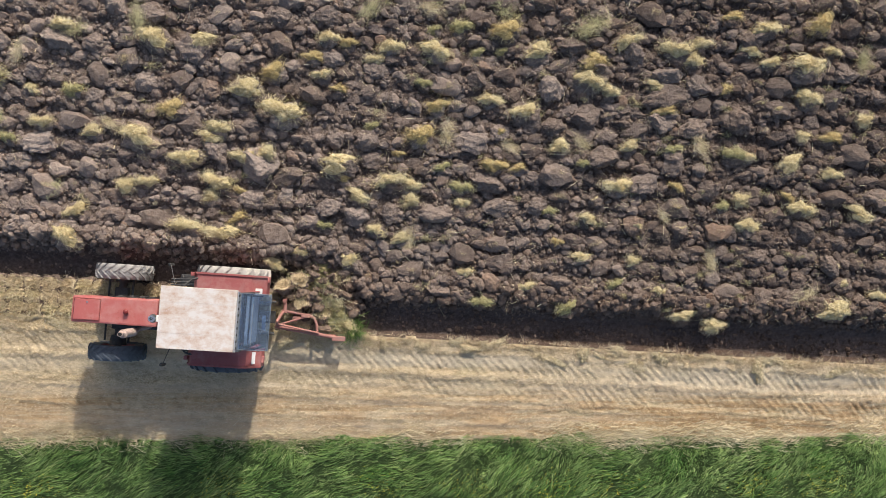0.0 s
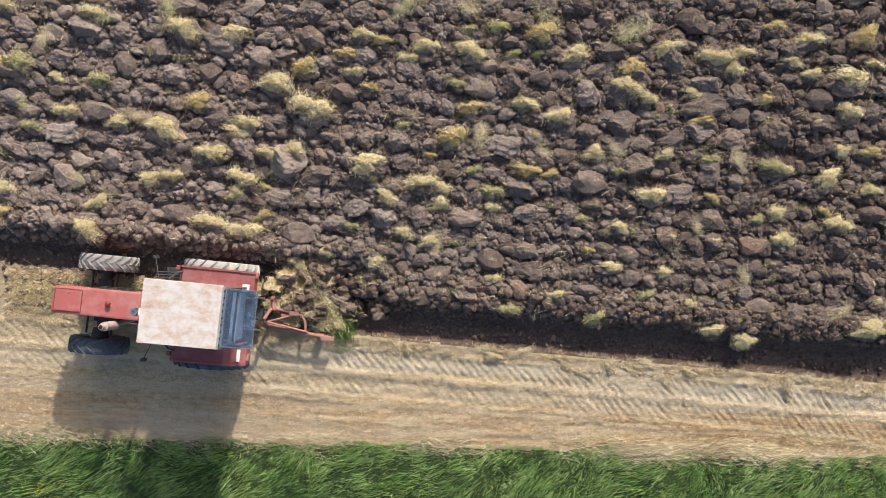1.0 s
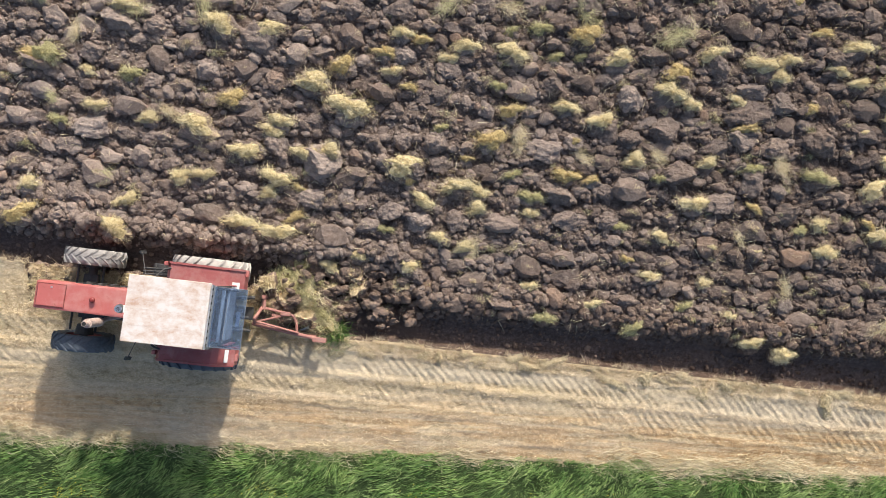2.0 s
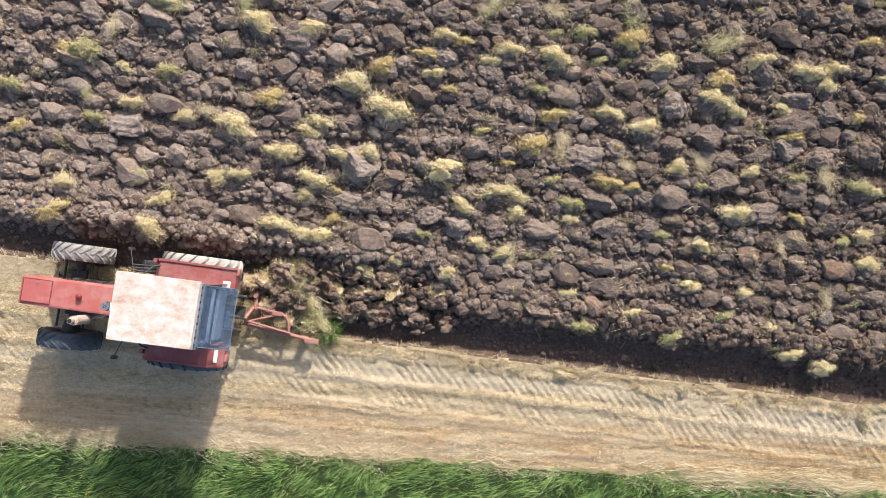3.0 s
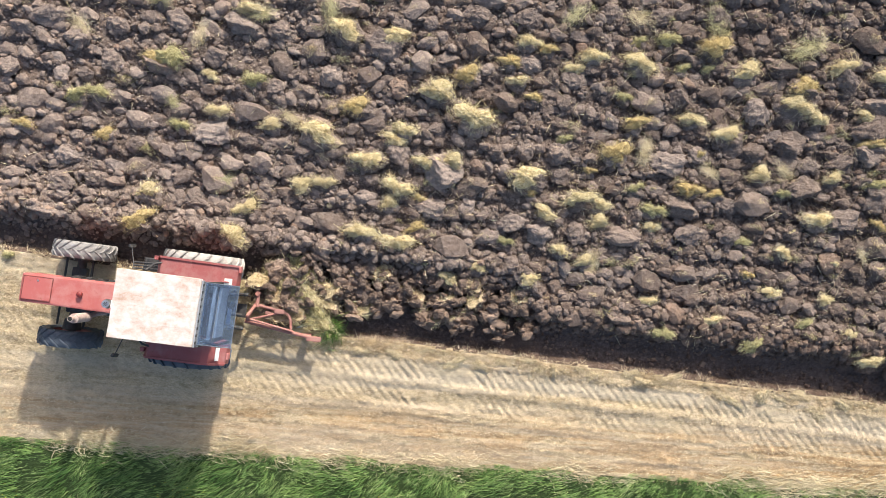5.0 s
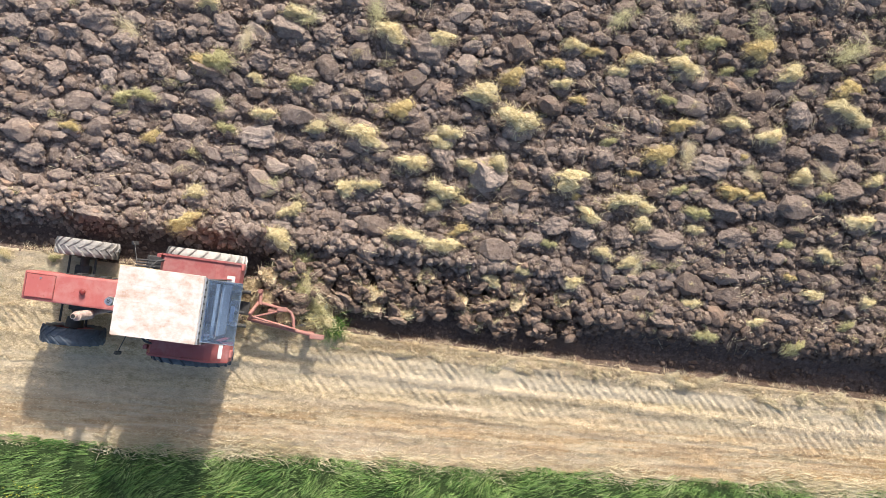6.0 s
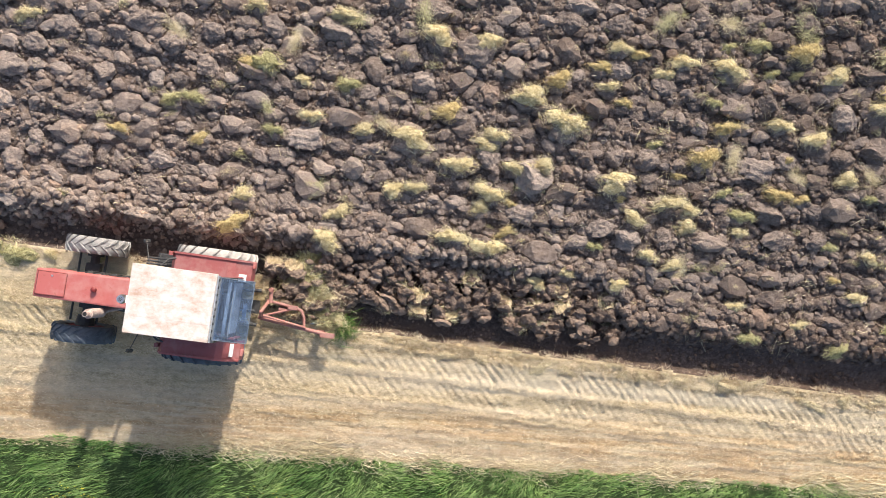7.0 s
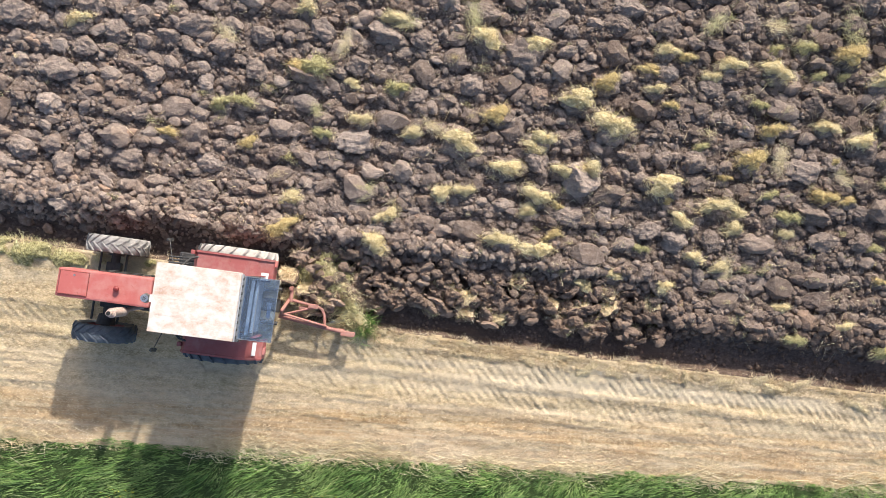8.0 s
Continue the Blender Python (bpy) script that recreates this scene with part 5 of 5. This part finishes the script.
# ---- sods that the plough turns over ----
def sod_mesh(seed, lx, ly, lz):
    """A block of turf: stubble on top, broken clay below."""
    bm = bmesh.new()
    bmesh.ops.create_cube(bm, size=1)
    bmesh.ops.subdivide_edges(bm, edges=bm.edges[:], cuts=8, use_grid_fill=True)
    rs = random.Random(seed)
    off = Vector((rs.uniform(0, 90), rs.uniform(0, 90), rs.uniform(0, 90)))
    for v in bm.verts:
        p = v.co.copy()
        top = p.z > 0.49
        p = Vector((p.x * lx, p.y * ly, p.z * lz * (1 if top else 1 - 0.3 * (p.x * p.x + p.y * p.y) * 4 * (p.z < 0))))
        low = 1.0 if not top else 0.0
        q = (1 - 0.42 * max(0.0, -v.co.z + 0.15) * (1 + noise.noise(v.co * 2 + off))) * (1 - 0.30 * (abs(v.co.x) * abs(v.co.y) * 4) ** 2 * (v.co.z < 0.2))
        p.x, p.y = p.x * q, p.y * q
        d = noise.noise_vector(v.co * 2.4 + off) * 0.075 + noise.noise_vector(v.co * 6.0 + off) * 0.035
        if top:
            round_off = 1 - 0.22 * (abs(v.co.x) * abs(v.co.y) * 4) ** 1.5
            p.x, p.y = p.x * round_off, p.y * round_off
            d = Vector((d.x * 0.7, d.y * 0.7, d.z * 0.6))
        v.co = p + d
    for f in bm.faces:
        f.material_index = 0 if f.normal.z < 0.6 or f.calc_center_median().z < lz * 0.38 else 1
    return bm


SOD_TURF = plain("sod_turf", (0.30, 0.22, 0.125), (0.74, 0.60, 0.39), 0.9, 0.0, 26, 0.03)


def make_sods():
    random.seed(17)
    np.random.seed(17)
    out = []
    kinds = []
    for k in range(8):
        bm = sod_mesh(k, 0.345, 0.268, 0.235)
        ob = part("sod", bm, (FRESH, SOD_TURF))
        n = 240
        base = np.stack([np.random.normal(0, 0.085, n), np.random.normal(0, 0.07, n), np.full(n, 0.108)], 1)
        v, f = blades(base, np.random.normal(0, 0.7, (n, 3)) + (0, 0, 0.7), np.random.uniform(0.05, 0.16, n), np.random.uniform(0.006, 0.011, n), np.random.normal(0, 0.25, (n, 3)), 2)
        st = sheet("straw", v, f, (STRAW, TUFT_STRAW, STRAW)[k % 3])
        # the clay breaks up under the sod
        vs, fs, base = [], [], 0
        for i in range(8):
            v, f = lump(800 + 15 * k + i, 2, random.uniform(0.5, 0.9), random.uniform(1.0, 1.6), 10, 0.30)
            at = np.array((np.random.uniform(-0.19, 0.19), np.random.uniform(-0.12, 0.12), np.random.uniform(-0.20, -0.10)))
            vs.append(v * (0.05 + 0.17 * np.random.rand() ** 2) + at)
            fs.append(f + base)
            base += len(v)
        cr = sheet("crumbling_clay", np.concatenate(vs), np.concatenate(fs), FRESH)
        kinds.append((ob.data, st.data, cr.data))
        for o in (ob, st, cr):
            bpy.data.objects.remove(o)
    x, k = CUT_END + 0.17, 0
    while x < CUT_START + 0.15:
        for c in range(3):
            ob = new("sod", kinds[k % 8][0])
            st = tagged(new("straw", kinds[k % 8][1]), kind="stuff")
            st.parent = ob
            tagged(new("crumbling_clay", kinds[k % 8][2]), kind="stuff").parent = ob
            if k % 3 == 0:
                mat = new("straw_wisp", WISPS[k % 6])
                mat.parent = ob
                mat.matrix_basis = pose(0, 0.05 * (k % 3 - 1), 0.085, 0, 0, k * 37 % 90) @ Matrix.Diagonal((0.40, 0.40, 0.36, 1))
            tagged(ob, "sod of stubble and brown clay turned over by the plough", "soil", "sods under the plough")
            s0 = 0.125 + 0.25 * c
            start = (x, edge_y(x) + s0, -0.118)
            s1 = (0.58, 0.90, 1.24)[c] + random.uniform(-0.10, 0.10)
            end = (x - random.uniform(0.0, 0.25), edge_y(x) + s1, random.uniform(-0.13, 0.0))
            out.append((ob, start, end, random.choice((-28, -95, -110, -125, -150, -150, -170)) + random.uniform(-15, 15), random.uniform(-35, 35), 0.9 - 0.25 * c + random.uniform(-0.1, 0.1), random.uniform(1.0, 1.5), 0.22))
            k += 1
        x += 0.335
    # loose lumps that break out of the sods
    data = []
    for k in range(8):
        v, f = lump(400 + k, 3, 0.8, 1.25, 9, 0.26)
        ob = sheet("loose_clod", v, f, FRESH)
        data.append(ob.data)
        bpy.data.objects.remove(ob)
    for k in range(295):
        x = random.uniform(CUT_END + 0.3, CUT_START)
        d = random.uniform(0.06, 0.22)
        s0, s1 = random.uniform(0.15, 0.6), random.uniform(0.42, 1.52)
        ob = new("loose_clod", data[k % 8])
        ob.scale = (d, d, d)
        tagged(ob, "loose lump of fresh brown clay", "soil", "lumps under the plough")
        out.append((ob, (x, edge_y(x) + s0, -0.15), (x + random.uniform(-0.2, 0.2), edge_y(x) + s1, random.uniform(0.02, 0.13) - (0.16 if s1 < 0.55 else 0)), random.uniform(-160, -80), random.uniform(-60, 60), 0.8 + random.uniform(-0.2, 0.3), random.uniform(0.8, 1.3), 0.30))
    return out


SODS = make_sods()


def sod_rows(start, end, roll, turn, lag, span, lift):
    """The poses of one sod: at rest, lifted and rolled aside by the plough, at rest again."""
    a, b = Vector(start), Vector(end)

    def at(u):
        e = u * u * (3 - 2 * u)
        p = a.lerp(b, e)
        p.z += lift * math.sin(math.pi * min(1, u * 1.05)) * (1 if u < 0.95 else 0)
        return pose(p.x, p.y, p.z, roll * e, 0, turn * e)

    ts = np.linspace(-4, 12, 641)
    xs = np.interp(ts, [-4] + [r[0] for r in TRACK] + [12], [TRACK[0][1] + 3.0] + [r[1] for r in TRACK] + [TRACK[-1][1] - 2.4])
    t0 = float(np.interp(-(start[0] - lag), -xs, ts))
    t1 = float(np.interp(-(start[0] - lag - span), -xs, ts))
    times = sorted({0.0, 8.0} | {round(t0 + (t1 - t0) * q, 2) for q in (0, 0.2, 0.4, 0.6, 0.8, 1.0) if 0 < t0 + (t1 - t0) * q < 8})
    return [(t, at(min(1.0, max(0.0, (t - t0) / (t1 - t0))))) for t in times]


def motions():
    path = [(t, tractor_pose(x, y)) for t, x, y in TRACK]
    walk(TRACTOR, path)
    walk(PLOUGH, path)
    for w2, r in WHEELS:
        p = w2.location.copy()
        walk(w2, [(t, pose(p.x, p.y, p.z, 0, math.degrees((track_x(t) - track_x(0)) / r), 0)) for t in np.arange(0, 8.01, 0.5)])
    for ob, *way in SODS:
        walk(ob, sod_rows(*way))


motions()
